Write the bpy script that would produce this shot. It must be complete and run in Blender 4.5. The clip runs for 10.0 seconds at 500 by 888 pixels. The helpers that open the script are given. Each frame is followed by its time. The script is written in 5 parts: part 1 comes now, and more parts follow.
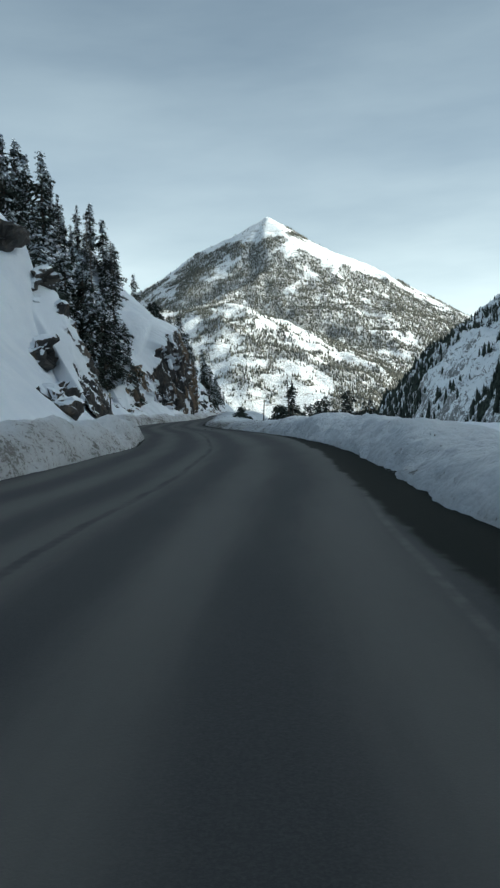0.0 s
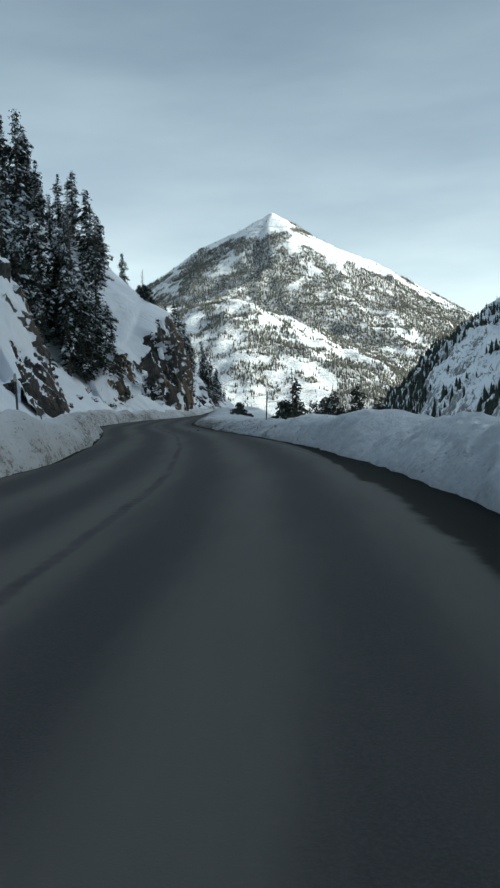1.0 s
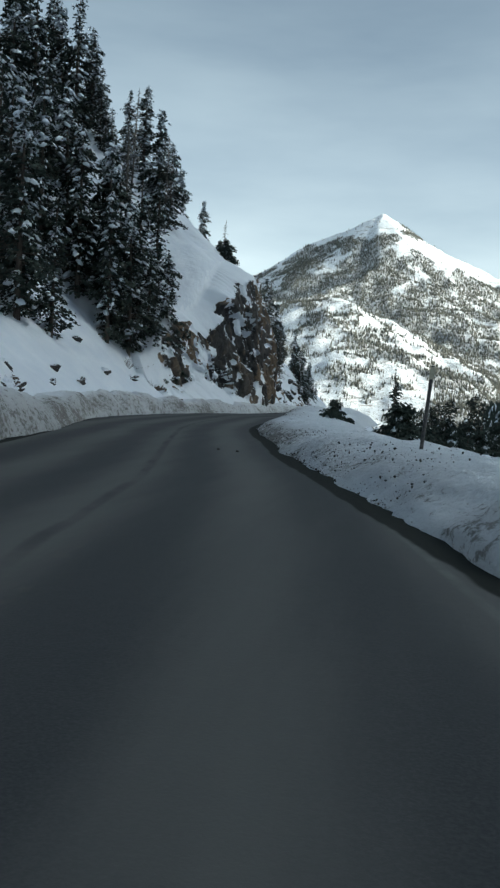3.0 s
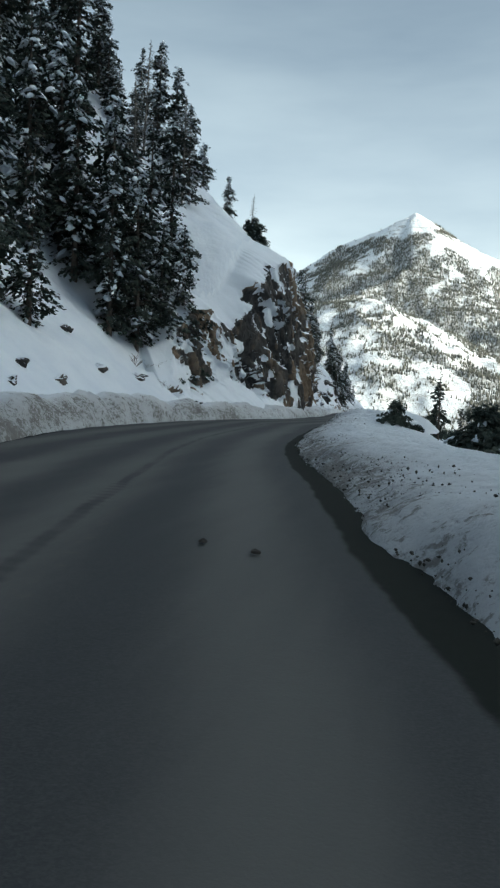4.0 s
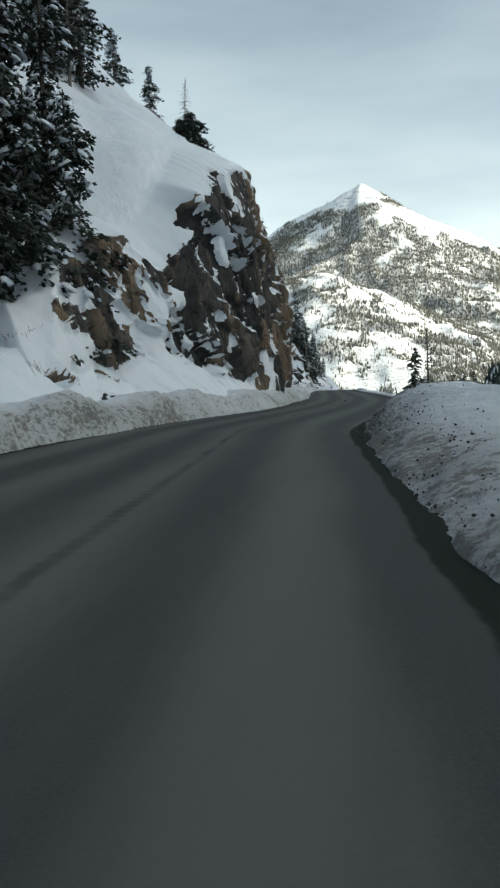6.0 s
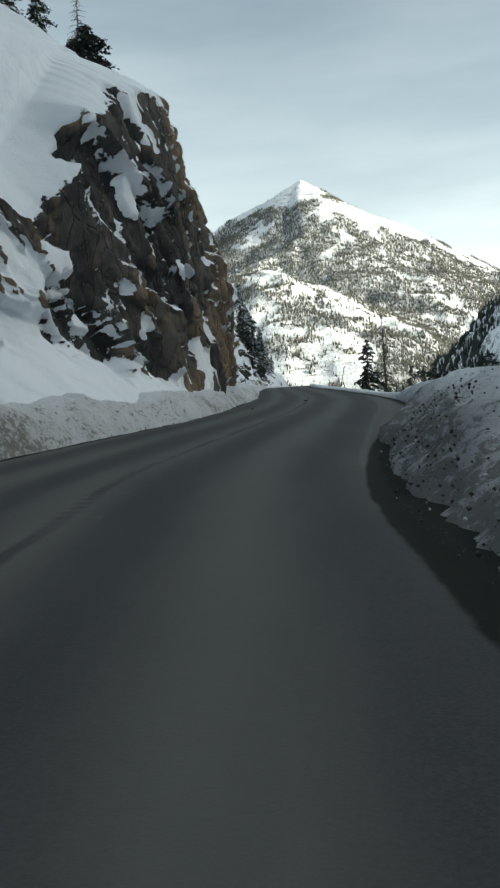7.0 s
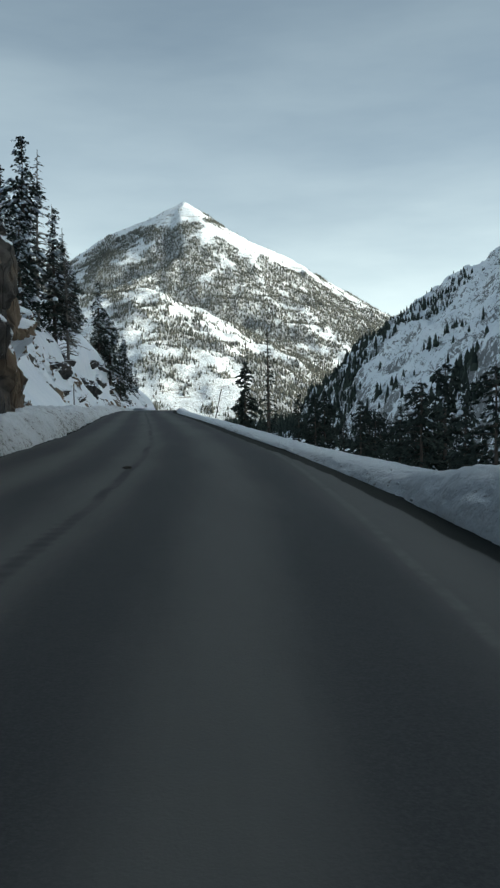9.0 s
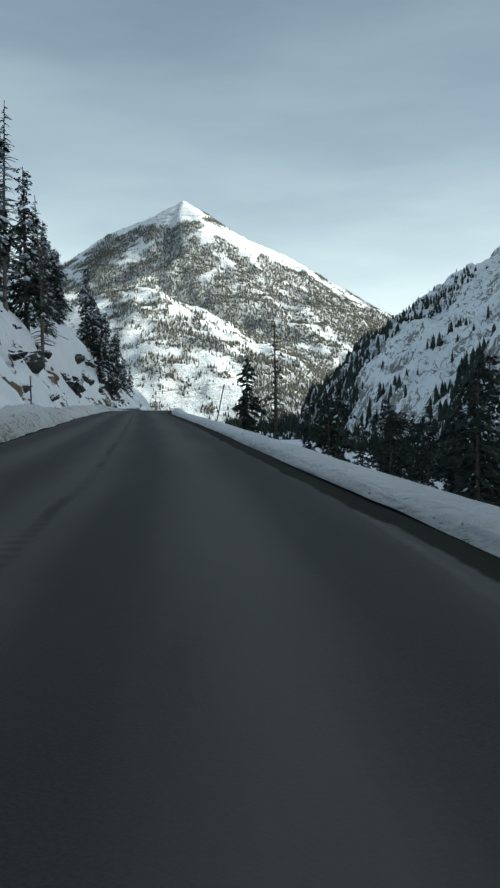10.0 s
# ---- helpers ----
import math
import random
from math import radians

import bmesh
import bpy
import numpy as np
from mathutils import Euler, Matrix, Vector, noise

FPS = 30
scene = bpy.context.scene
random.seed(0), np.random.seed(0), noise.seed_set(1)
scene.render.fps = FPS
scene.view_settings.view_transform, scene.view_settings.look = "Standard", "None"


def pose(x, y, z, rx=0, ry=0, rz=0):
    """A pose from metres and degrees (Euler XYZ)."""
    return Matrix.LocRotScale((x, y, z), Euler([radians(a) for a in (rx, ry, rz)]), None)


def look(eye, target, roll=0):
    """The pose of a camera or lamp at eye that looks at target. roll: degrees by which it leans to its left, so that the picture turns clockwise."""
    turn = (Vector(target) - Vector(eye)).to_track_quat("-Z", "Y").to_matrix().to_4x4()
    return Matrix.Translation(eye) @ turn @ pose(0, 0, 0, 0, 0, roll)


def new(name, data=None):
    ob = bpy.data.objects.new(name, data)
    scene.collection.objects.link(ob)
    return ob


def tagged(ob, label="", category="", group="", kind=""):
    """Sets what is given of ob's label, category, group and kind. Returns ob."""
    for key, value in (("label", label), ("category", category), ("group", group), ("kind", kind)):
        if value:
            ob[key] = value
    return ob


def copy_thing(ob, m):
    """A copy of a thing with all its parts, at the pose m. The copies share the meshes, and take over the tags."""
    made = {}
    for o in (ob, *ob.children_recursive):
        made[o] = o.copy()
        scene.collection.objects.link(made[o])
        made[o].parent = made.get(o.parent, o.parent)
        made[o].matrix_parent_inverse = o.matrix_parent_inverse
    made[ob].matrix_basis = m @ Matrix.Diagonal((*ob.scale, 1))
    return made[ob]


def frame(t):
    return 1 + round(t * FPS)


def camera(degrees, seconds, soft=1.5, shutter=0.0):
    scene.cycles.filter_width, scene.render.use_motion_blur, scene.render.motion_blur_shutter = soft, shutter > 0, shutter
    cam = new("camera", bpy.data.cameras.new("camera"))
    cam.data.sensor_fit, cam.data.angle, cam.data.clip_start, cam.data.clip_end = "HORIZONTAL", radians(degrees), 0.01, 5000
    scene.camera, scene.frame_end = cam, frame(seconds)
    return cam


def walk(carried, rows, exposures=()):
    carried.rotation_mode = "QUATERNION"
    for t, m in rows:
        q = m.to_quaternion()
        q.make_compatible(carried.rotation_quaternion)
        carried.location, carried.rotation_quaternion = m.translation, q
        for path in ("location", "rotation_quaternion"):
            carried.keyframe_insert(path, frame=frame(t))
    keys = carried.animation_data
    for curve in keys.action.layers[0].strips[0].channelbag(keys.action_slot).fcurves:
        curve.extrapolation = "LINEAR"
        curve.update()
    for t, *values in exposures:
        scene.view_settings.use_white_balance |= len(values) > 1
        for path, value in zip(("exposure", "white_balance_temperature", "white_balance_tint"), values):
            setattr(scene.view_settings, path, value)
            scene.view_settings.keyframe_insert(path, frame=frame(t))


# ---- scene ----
cam = camera(34.5, 10.0, soft=2.4)
PATH = [
    (0, (2.191, -59.732, 1.464), (2.128, -57.736, 1.374), -2.5),
    (0.5, (2.157, -52.588, 1.281), (2.086, -50.592, 1.184), -2.3),
    (1, (2.003, -45.548, 1.34), (1.934, -43.552, 1.242), -2.0),
    (1.5, (1.834, -38.746, 1.34), (1.678, -36.754, 1.239), 1.6),
    (2, (1.56, -32.185, 1.286), (1.36, -30.198, 1.184), 2.7),
    (2.5, (1.162, -25.848, 1.198), (0.927, -23.865, 1.092), 3.2),
    (4, (-1.298, -7.548, 1.18), (-1.665, -5.585, 1.076), 2.7),
    (4.5, (-2.46, -1.555, 1.165), (-2.84, 0.406, 1.058), 2.2),
    (5, (-3.675, 4.537, 1.234), (-4.045, 6.499, 1.122), 1.7),
    (5.5, (-4.785, 10.858, 1.236), (-5.114, 12.826, 1.106), -0.5),
    (7, (-6.447, 29.661, 1.125), (-6.605, 31.649, 0.972), -4.1),
    (7.5, (-6.555, 35.904, 1.158), (-6.54, 37.9, 1.028), -3.1),
    (8, (-6.36, 42.126, 1.264), (-6.258, 44.119, 1.134), -1.8),
    (8.5, (-6.027, 48.319, 1.341), (-5.864, 50.309, 1.228), -0.7),
    (9, (-5.674, 54.516, 1.277), (-5.51, 56.506, 1.165), -0.6),
    (9.5, (-5.375, 60.673, 1.231), (-5.21, 62.663, 1.118), -0.5),
    (10, (-5.277, 66.853, 1.128), (-5.113, 68.843, 1.016), -0.6),
]
walk(cam, [(t, look(eye, target, roll)) for t, eye, target, roll in PATH],
     [(0, 0.17, 6100, -2), (2.5, 0.22, 6100, -2), (4, 0.42, 6300, -1), (5, 0.55, 6560, 0), (7, 0.48, 6720, -1), (7.7, 0.32, 6520, -1), (8.5, 0.18, 6280, -1), (9.2, 0.1, 6180, -2), (10, 0.1, 6160, -2)])

# ---- light ----
# The low sun stands to the right; the near gorge lies in the shade of its right wall.
SUN_ELEV, SUN_AZ = radians(17), radians(93)   # azimuth clockwise from +y
sun_data = bpy.data.lights.new("sun", "SUN")
sun_data.energy, sun_data.angle, sun_data.color = 5.0, radians(0.5), (1.0, 0.93, 0.82)
sun_ob = new("sun", sun_data)
_sd = Vector((math.sin(SUN_AZ) * math.cos(SUN_ELEV), math.cos(SUN_AZ) * math.cos(SUN_ELEV), math.sin(SUN_ELEV)))
sun_ob.matrix_world = look(_sd * 800, (0, 0, 0))

world = bpy.data.worlds.new("winter_sky")
scene.world = world
world.use_nodes = True
wn, wl = world.node_tree.nodes, world.node_tree.links
wn.clear()
w_out = wn.new("ShaderNodeOutputWorld")
w_bg = wn.new("ShaderNodeBackground")
w_sky = wn.new("ShaderNodeTexSky")
w_sky.sky_type, w_sky.sun_disc = "NISHITA", False
w_sky.sun_elevation, w_sky.sun_rotation = SUN_ELEV, SUN_AZ
w_sky.altitude, w_sky.air_density, w_sky.dust_density, w_sky.ozone_density = 2400, 1.0, 1.5, 1.0
# a thin veil of high cloud, denser in soft streaks
w_tc = wn.new("ShaderNodeTexCoord")
w_map = wn.new("ShaderNodeMapping")
w_map.inputs["Scale"].default_value = (1.6, 1.6, 7.0)
w_map.inputs["Rotation"].default_value = (radians(12), radians(8), radians(20))
w_noise = wn.new("ShaderNodeTexNoise")
w_noise.inputs["Scale"].default_value, w_noise.inputs["Detail"].default_value, w_noise.inputs["Roughness"].default_value = 1.3, 5.0, 0.55
w_ramp = wn.new("ShaderNodeValToRGB")
w_ramp.color_ramp.elements[0].position, w_ramp.color_ramp.elements[0].color = 0.30, (0.55, 0.55, 0.55, 1)
w_ramp.color_ramp.elements[1].position, w_ramp.color_ramp.elements[1].color = 0.72, (0.95, 0.95, 0.95, 1)
w_sep = wn.new("ShaderNodeSeparateXYZ")
w_grad = wn.new("ShaderNodeValToRGB")
w_grad.color_ramp.elements[0].position, w_grad.color_ramp.elements[0].color = 0.09, (12.0, 12.8, 13.0, 1)
w_grad.color_ramp.elements[1].position, w_grad.color_ramp.elements[1].color = 0.52, (2.3, 2.9, 3.75, 1)
_e = w_grad.color_ramp.elements.new(0.27)
_e.color = (5.5, 6.3, 7.2, 1)
w_mix = wn.new("ShaderNodeMix")
w_mix.data_type = "RGBA"
wl.new(w_tc.outputs["Generated"], w_map.inputs["Vector"])
wl.new(w_map.outputs["Vector"], w_noise.inputs["Vector"])
wl.new(w_noise.outputs["Fac"], w_ramp.inputs["Fac"])
wl.new(w_tc.outputs["Generated"], w_sep.inputs[0])
wl.new(w_sep.outputs["Z"], w_grad.inputs["Fac"])
wl.new(w_ramp.outputs["Color"], w_mix.inputs["Factor"])
wl.new(w_sky.outputs["Color"], w_mix.inputs["A"])
wl.new(w_grad.outputs["Color"], w_mix.inputs["B"])
w_dot = wn.new("ShaderNodeVectorMath")
w_dot.operation = "DOT_PRODUCT"
w_dot.inputs[1].default_value = _sd
w_glow = wn.new("ShaderNodeMapRange")
w_glow.interpolation_type = "SMOOTHSTEP"
for _k, _v in (("From Min", 0.75), ("From Max", 1.0), ("To Min", 0.0), ("To Max", 1.0)):
    w_glow.inputs[_k].default_value = _v
w_lit = wn.new("ShaderNodeMix")
w_lit.data_type, w_lit.blend_type = "RGBA", "ADD"
w_lit.inputs["B"].default_value = (60, 58, 55, 1)
wl.new(w_tc.outputs["Generated"], w_dot.inputs[0])
wl.new(w_dot.outputs["Value"], w_glow.inputs["Value"])
wl.new(w_glow.outputs["Result"], w_lit.inputs["Factor"])
wl.new(w_mix.outputs["Result"], w_lit.inputs["A"])
wl.new(w_lit.outputs["Result"], w_bg.inputs["Color"])
w_bg.inputs["Strength"].default_value = 0.088
wl.new(w_bg.outputs["Background"], w_out.inputs["Surface"])


# ---- materials ----
class Mat:
    """A node material with short calls for the nodes that recur."""

    def __init__(self, name, rough=0.7, spec=0.3):
        self.m = bpy.data.materials.new(name)
        self.m.use_nodes = True
        self.n, self.l = self.m.node_tree.nodes, self.m.node_tree.links
        self.b = self.n["Principled BSDF"]
        self.b.inputs["Roughness"].default_value = rough
        self.b.inputs["Specular IOR Level"].default_value = spec
        self.tc = self.n.new("ShaderNodeTexCoord")
        self.geo = self.n.new("ShaderNodeNewGeometry")

    def put(self, socket, value):
        if isinstance(value, bpy.types.NodeSocket):
            self.l.new(value, socket)
        elif isinstance(value, tuple) and len(value) == 3 and socket.type == "RGBA":
            socket.default_value = (*value, 1)
        else:
            socket.default_value = value

    def noise(self, scale, detail=4.0, rough=0.55, stretch=None, distort=0.0):
        n = self.n.new("ShaderNodeTexNoise")
        n.inputs["Scale"].default_value, n.inputs["Detail"].default_value = scale, detail
        n.inputs["Roughness"].default_value, n.inputs["Distortion"].default_value = rough, distort
        self.l.new(self.mapped(stretch), n.inputs["Vector"])
        return n.outputs["Fac"]

    def mapped(self, stretch=None):
        if stretch is None:
            return self.geo.outputs["Position"]
        mp = self.n.new("ShaderNodeMapping")
        mp.inputs["Scale"].default_value = stretch
        self.l.new(self.geo.outputs["Position"], mp.inputs["Vector"])
        return mp.outputs["Vector"]

    def voronoi(self, scale, feature="DISTANCE_TO_EDGE", out="Distance", stretch=None):
        n = self.n.new("ShaderNodeTexVoronoi")
        n.feature = feature
        n.inputs["Scale"].default_value = scale
        self.l.new(self.mapped(stretch), n.inputs["Vector"])
        return n.outputs[out]

    def math(self, op, a, b=0.0, clamp=False):
        n = self.n.new("ShaderNodeMath")
        n.operation, n.use_clamp = op, clamp
        self.put(n.inputs[0], a)
        self.put(n.inputs[1], b)
        return n.outputs[0]

    def step(self, x, lo, hi, to0=0.0, to1=1.0):
        n = self.n.new("ShaderNodeMapRange")
        n.interpolation_type = "SMOOTHSTEP"
        self.put(n.inputs["Value"], x)
        for k, v in (("From Min", lo), ("From Max", hi), ("To Min", to0), ("To Max", to1)):
            n.inputs[k].default_value = v
        return n.outputs["Result"]

    def mix(self, f, a, b):
        n = self.n.new("ShaderNodeMix")
        n.data_type = "RGBA"
        self.put(n.inputs["Factor"], f)
        self.put(n.inputs["A"], a)
        self.put(n.inputs["B"], b)
        return n.outputs["Result"]

    def attr(self, name):
        n = self.n.new("ShaderNodeAttribute")
        n.attribute_name = name
        return n.outputs["Fac"]

    def up(self):
        n = self.n.new("ShaderNodeSeparateXYZ")
        self.l.new(self.geo.outputs["Normal"], n.inputs[0])
        return n.outputs["Z"]

    def bump(self, height, strength=0.5, distance=0.05, after=None):
        n = self.n.new("ShaderNodeBump")
        n.inputs["Strength"].default_value, n.inputs["Distance"].default_value = strength, distance
        self.put(n.inputs["Height"], height)
        if after is not None:
            self.l.new(after, n.inputs["Normal"])
        return n.outputs["Normal"]

    def done(self, colour, rough=None, normal=None):
        self.put(self.b.inputs["Base Color"], colour)
        if rough is not None:
            self.put(self.b.inputs["Roughness"], rough)
        if normal is not None:
            self.l.new(normal, self.b.inputs["Normal"])
        return self.m


SNOW_A, SNOW_B = (0.80, 0.83, 0.87), (0.72, 0.76, 0.82)


def make_snow():
    m = Mat("snow", 0.65, 0.25)
    big, fine = m.noise(0.35, 5), m.noise(9, 4)
    speck = m.step(m.noise(2.2, 6, 0.7), 0.66, 0.74)
    col = m.mix(m.step(big, 0.3, 0.7), SNOW_A, SNOW_B)
    col = m.mix(m.math("MULTIPLY", speck, 0.35), col, (0.30, 0.27, 0.24))
    nb = m.bump(fine, 0.35, 0.05, m.bump(m.noise(1.1, 4), 0.6, 0.25))
    return m.done(col, None, nb)


def make_plowed():
    """Ploughed roadside snow with grit; dirtier low down by the road, as the splashed attribute says."""
    m = Mat("plowed_snow", 0.75, 0.2)
    grit = m.noise(7, 7, 0.75)
    patch = m.noise(0.6, 5, 0.6)
    dirt = m.attr("dirt")
    fleck = m.noise(5.0, 7, 0.75, (1, 1, 1.3))
    amount = m.math("ADD", m.math("MULTIPLY", dirt, 0.44), m.math("MULTIPLY", m.math("SUBTRACT", patch, 0.5), 0.9))
    f = m.step(m.math("ADD", amount, m.math("MULTIPLY", m.math("SUBTRACT", fleck, 0.5), 1.9)), 0.36, 0.56)
    packed = m.mix(m.step(m.math("ADD", m.math("MULTIPLY", dirt, 0.7), m.math("MULTIPLY", patch, 0.6)), 0.25, 1.2), (0.72, 0.75, 0.78), (0.40, 0.40, 0.40))
    packed = m.mix(m.step(grit, 0.35, 0.7, 0.0, 0.35), packed, (0.50, 0.51, 0.51))
    col = m.mix(m.math("MULTIPLY", f, 0.8), packed, m.mix(m.noise(3, 4), (0.085, 0.078, 0.066), (0.22, 0.20, 0.175)))
    nb = m.bump(grit, 0.8, 0.08, m.bump(m.noise(2.2, 5), 0.8, 0.2))
    return m.done(col, None, nb)


def make_asphalt():
    m = Mat("asphalt", 0.75, 0.35)
    u = m.attr("across")          # metres to the right of the centre line
    agg = m.noise(60, 3, 0.7)
    blot = m.noise(0.35, 6, 0.6, (1, 0.25, 1))
    salt = m.noise(1.4, 5, 0.6, (1, 0.12, 1))
    # polished wheel tracks and the pale salt-dry strips between them
    wave = m.math("COSINE", m.math("MULTIPLY", m.math("ADD", u, 0.1), 3.55))
    pale = m.math("ADD", m.math("MULTIPLY", wave, 0.42), m.math("MULTIPLY", m.math("SUBTRACT", salt, 0.5), 0.9))
    col = m.mix(m.step(m.math("ADD", pale, m.math("MULTIPLY", m.math("SUBTRACT", blot, 0.5), 0.8)), -0.5, 0.6), (0.032, 0.034, 0.036), (0.100, 0.097, 0.092))
    col = m.mix(m.step(agg, 0.35, 0.75, 0, 0.3), col, (0.10, 0.097, 0.093))
    # worn centre seam with milled notches, and tar-dark cracks
    seam = m.step(m.math("ABSOLUTE", m.math("ADD", u, m.math("MULTIPLY", m.math("SUBTRACT", m.noise(0.5, 3), 0.5), 0.25))), 0.03, 0.11, 1, 0)
    col = m.mix(m.math("MULTIPLY", seam, m.step(m.noise(0.5, 5), 0.34, 0.66, 0.2, 0.8)), col, (0.026, 0.027, 0.028))
    notch = m.step(m.math("SINE", m.math("MULTIPLY", m.attr("along"), 21.0)), -0.1, 0.5)
    notch = m.math("MULTIPLY", notch, m.step(m.math("ABSOLUTE", m.math("ADD", u, 0.02)), 0.07, 0.16, 1, 0))
    col = m.mix(m.math("MULTIPLY", notch, m.step(m.noise(0.10, 3), 0.42, 0.58, 0.06, 0.38)), col, (0.020, 0.021, 0.022))
    line = m.step(m.math("ABSOLUTE", m.math("SUBTRACT", u, m.math("ADD", 0.32, 0.0))), 0.05, 0.08, 1, 0)
    col = m.mix(m.math("MULTIPLY", line, m.step(m.noise(3.5, 6, 0.7), 0.52, 0.70, 0.0, 0.3)), col, (0.13, 0.12, 0.085))
    edge = m.step(m.math("ABSOLUTE", m.math("SUBTRACT", m.attr("edge"), 0.0)), 0.02, 0.08, 1, 0)
    col = m.mix(m.math("MULTIPLY", edge, m.step(m.noise(2.5, 6, 0.7), 0.36, 0.70, 0.12, 0.5)), col, (0.17, 0.165, 0.155))
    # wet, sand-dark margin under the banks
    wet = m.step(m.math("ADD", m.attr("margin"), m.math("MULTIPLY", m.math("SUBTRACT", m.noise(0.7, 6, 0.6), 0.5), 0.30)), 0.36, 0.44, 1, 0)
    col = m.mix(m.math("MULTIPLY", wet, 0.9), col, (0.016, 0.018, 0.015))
    nb = m.bump(agg, 0.35, 0.01, m.bump(m.noise(6, 4), 0.2, 0.02))
    m.put(m.b.inputs["Specular IOR Level"], m.step(wet, 0, 1, 0.3, 0.04))
    return m.done(col, 0.82, nb)


def make_rock():
    """Slabs of brown and grey cliff rock, rust-streaked; snow lies wherever a face is flat enough to hold it."""
    m = Mat("cliff_rock", 0.85, 0.25)
    mid = m.noise(1.6, 6, 0.65, (1, 1, 0.4))
    fine = m.noise(9, 6, 0.7)
    tone = m.math("ADD", m.attr("tone"), m.math("MULTIPLY", m.math("SUBTRACT", m.noise(0.3, 4, 0.6), 0.5), 0.9))
    col = m.mix(m.step(tone, 0.30, 0.52), (0.034, 0.034, 0.036), (0.092, 0.084, 0.076))
    col = m.mix(m.step(tone, 0.52, 0.70), col, (0.190, 0.138, 0.095))
    col = m.mix(m.step(mid, 0.42, 0.75, 0, 0.3), col, (0.130, 0.114, 0.098))
    col = m.mix(m.step(fine, 0.52, 0.8, 0, 0.3), col, (0.20, 0.17, 0.14))
    streak = m.noise(1.1, 5, 0.6, (1, 1, 0.12), 0.6)
    col = m.mix(m.step(streak, 0.56, 0.70, 0, 0.45), col, (0.21, 0.15, 0.095))
    col = m.mix(m.step(m.noise(0.8, 5, 0.6, (1, 1, 0.2), 0.4), 0.56, 0.68, 0, 0.7), col, (0.050, 0.048, 0.046))
    col = m.mix(m.step(m.attr("joint"), 0.0, 0.08, 0.6, 0), col, (0.030, 0.027, 0.025))
    hold = m.math("ADD", m.math("MULTIPLY", m.attr("ledge"), 0.75), m.math("MULTIPLY", m.math("SUBTRACT", m.noise(0.7, 4, 0.55, (1, 1, 0.7)), 0.5), 0.9))
    hold = m.math("ADD", hold, m.math("MULTIPLY", m.math("SUBTRACT", m.noise(3, 5, 0.65), 0.5), 0.6))
    snow = m.step(hold, 0.37, 0.41)
    col = m.mix(snow, col, SNOW_A)
    chips = m.voronoi(2.4, "F1", "Color", (1, 1, 0.42))
    cracks = m.step(m.voronoi(1.5, "DISTANCE_TO_EDGE", "Distance", (1, 1, 0.34)), 0.0, 0.05)
    bare = m.math("SUBTRACT", 1.0, snow)
    chips, cracks = m.math("MULTIPLY", chips, bare), m.math("MULTIPLY", cracks, bare)
    nb = m.bump(fine, 0.6, 0.05, m.bump(chips, 0.6, 0.12, m.bump(cracks, 0.7, 0.12, m.bump(m.math("MULTIPLY", mid, bare), 0.6, 0.2))))
    return m.done(col, None, nb)


def make_crags():
    """Rugged canyon side: wind-packed snow broken by slanting grey ribs and ledges of rock."""
    m = Mat("canyon_crags", 0.85, 0.1)
    ribs = m.noise(0.035, 7, 0.72, (1, 1.2, 0.55), 0.8)
    bits = m.noise(0.30, 6, 0.78, (1, 1, 0.5), 0.5)
    seams = m.math("ABSOLUTE", m.math("SUBTRACT", m.noise(0.045, 5, 0.7, (1.6, 0.6, 1.0), 0.7), 0.5))
    tilt = m.math("SUBTRACT", 0.70, m.up())
    k = m.math("ADD", m.math("MULTIPLY", tilt, 0.9), m.math("MULTIPLY", m.math("SUBTRACT", ribs, 0.5), 1.3))
    k = m.math("ADD", k, m.math("MULTIPLY", m.math("SUBTRACT", bits, 0.5), 2.1))
    k = m.math("ADD", k, m.step(seams, 0.0, 0.06, 0.22, 0.0))
    rock = m.step(k, 0.17, 0.27)
    col = m.mix(m.step(m.noise(0.02, 5), 0.3, 0.7), (0.88, 0.90, 0.92), (0.82, 0.85, 0.88))
    col = m.mix(m.math("MULTIPLY", rock, 0.85), col, m.mix(m.noise(0.09, 4), (0.075, 0.075, 0.078), (0.175, 0.17, 0.16)))
    return m.done(col, None, m.bump(bits, 0.5, 1.5, m.bump(ribs, 0.5, 5.0)))


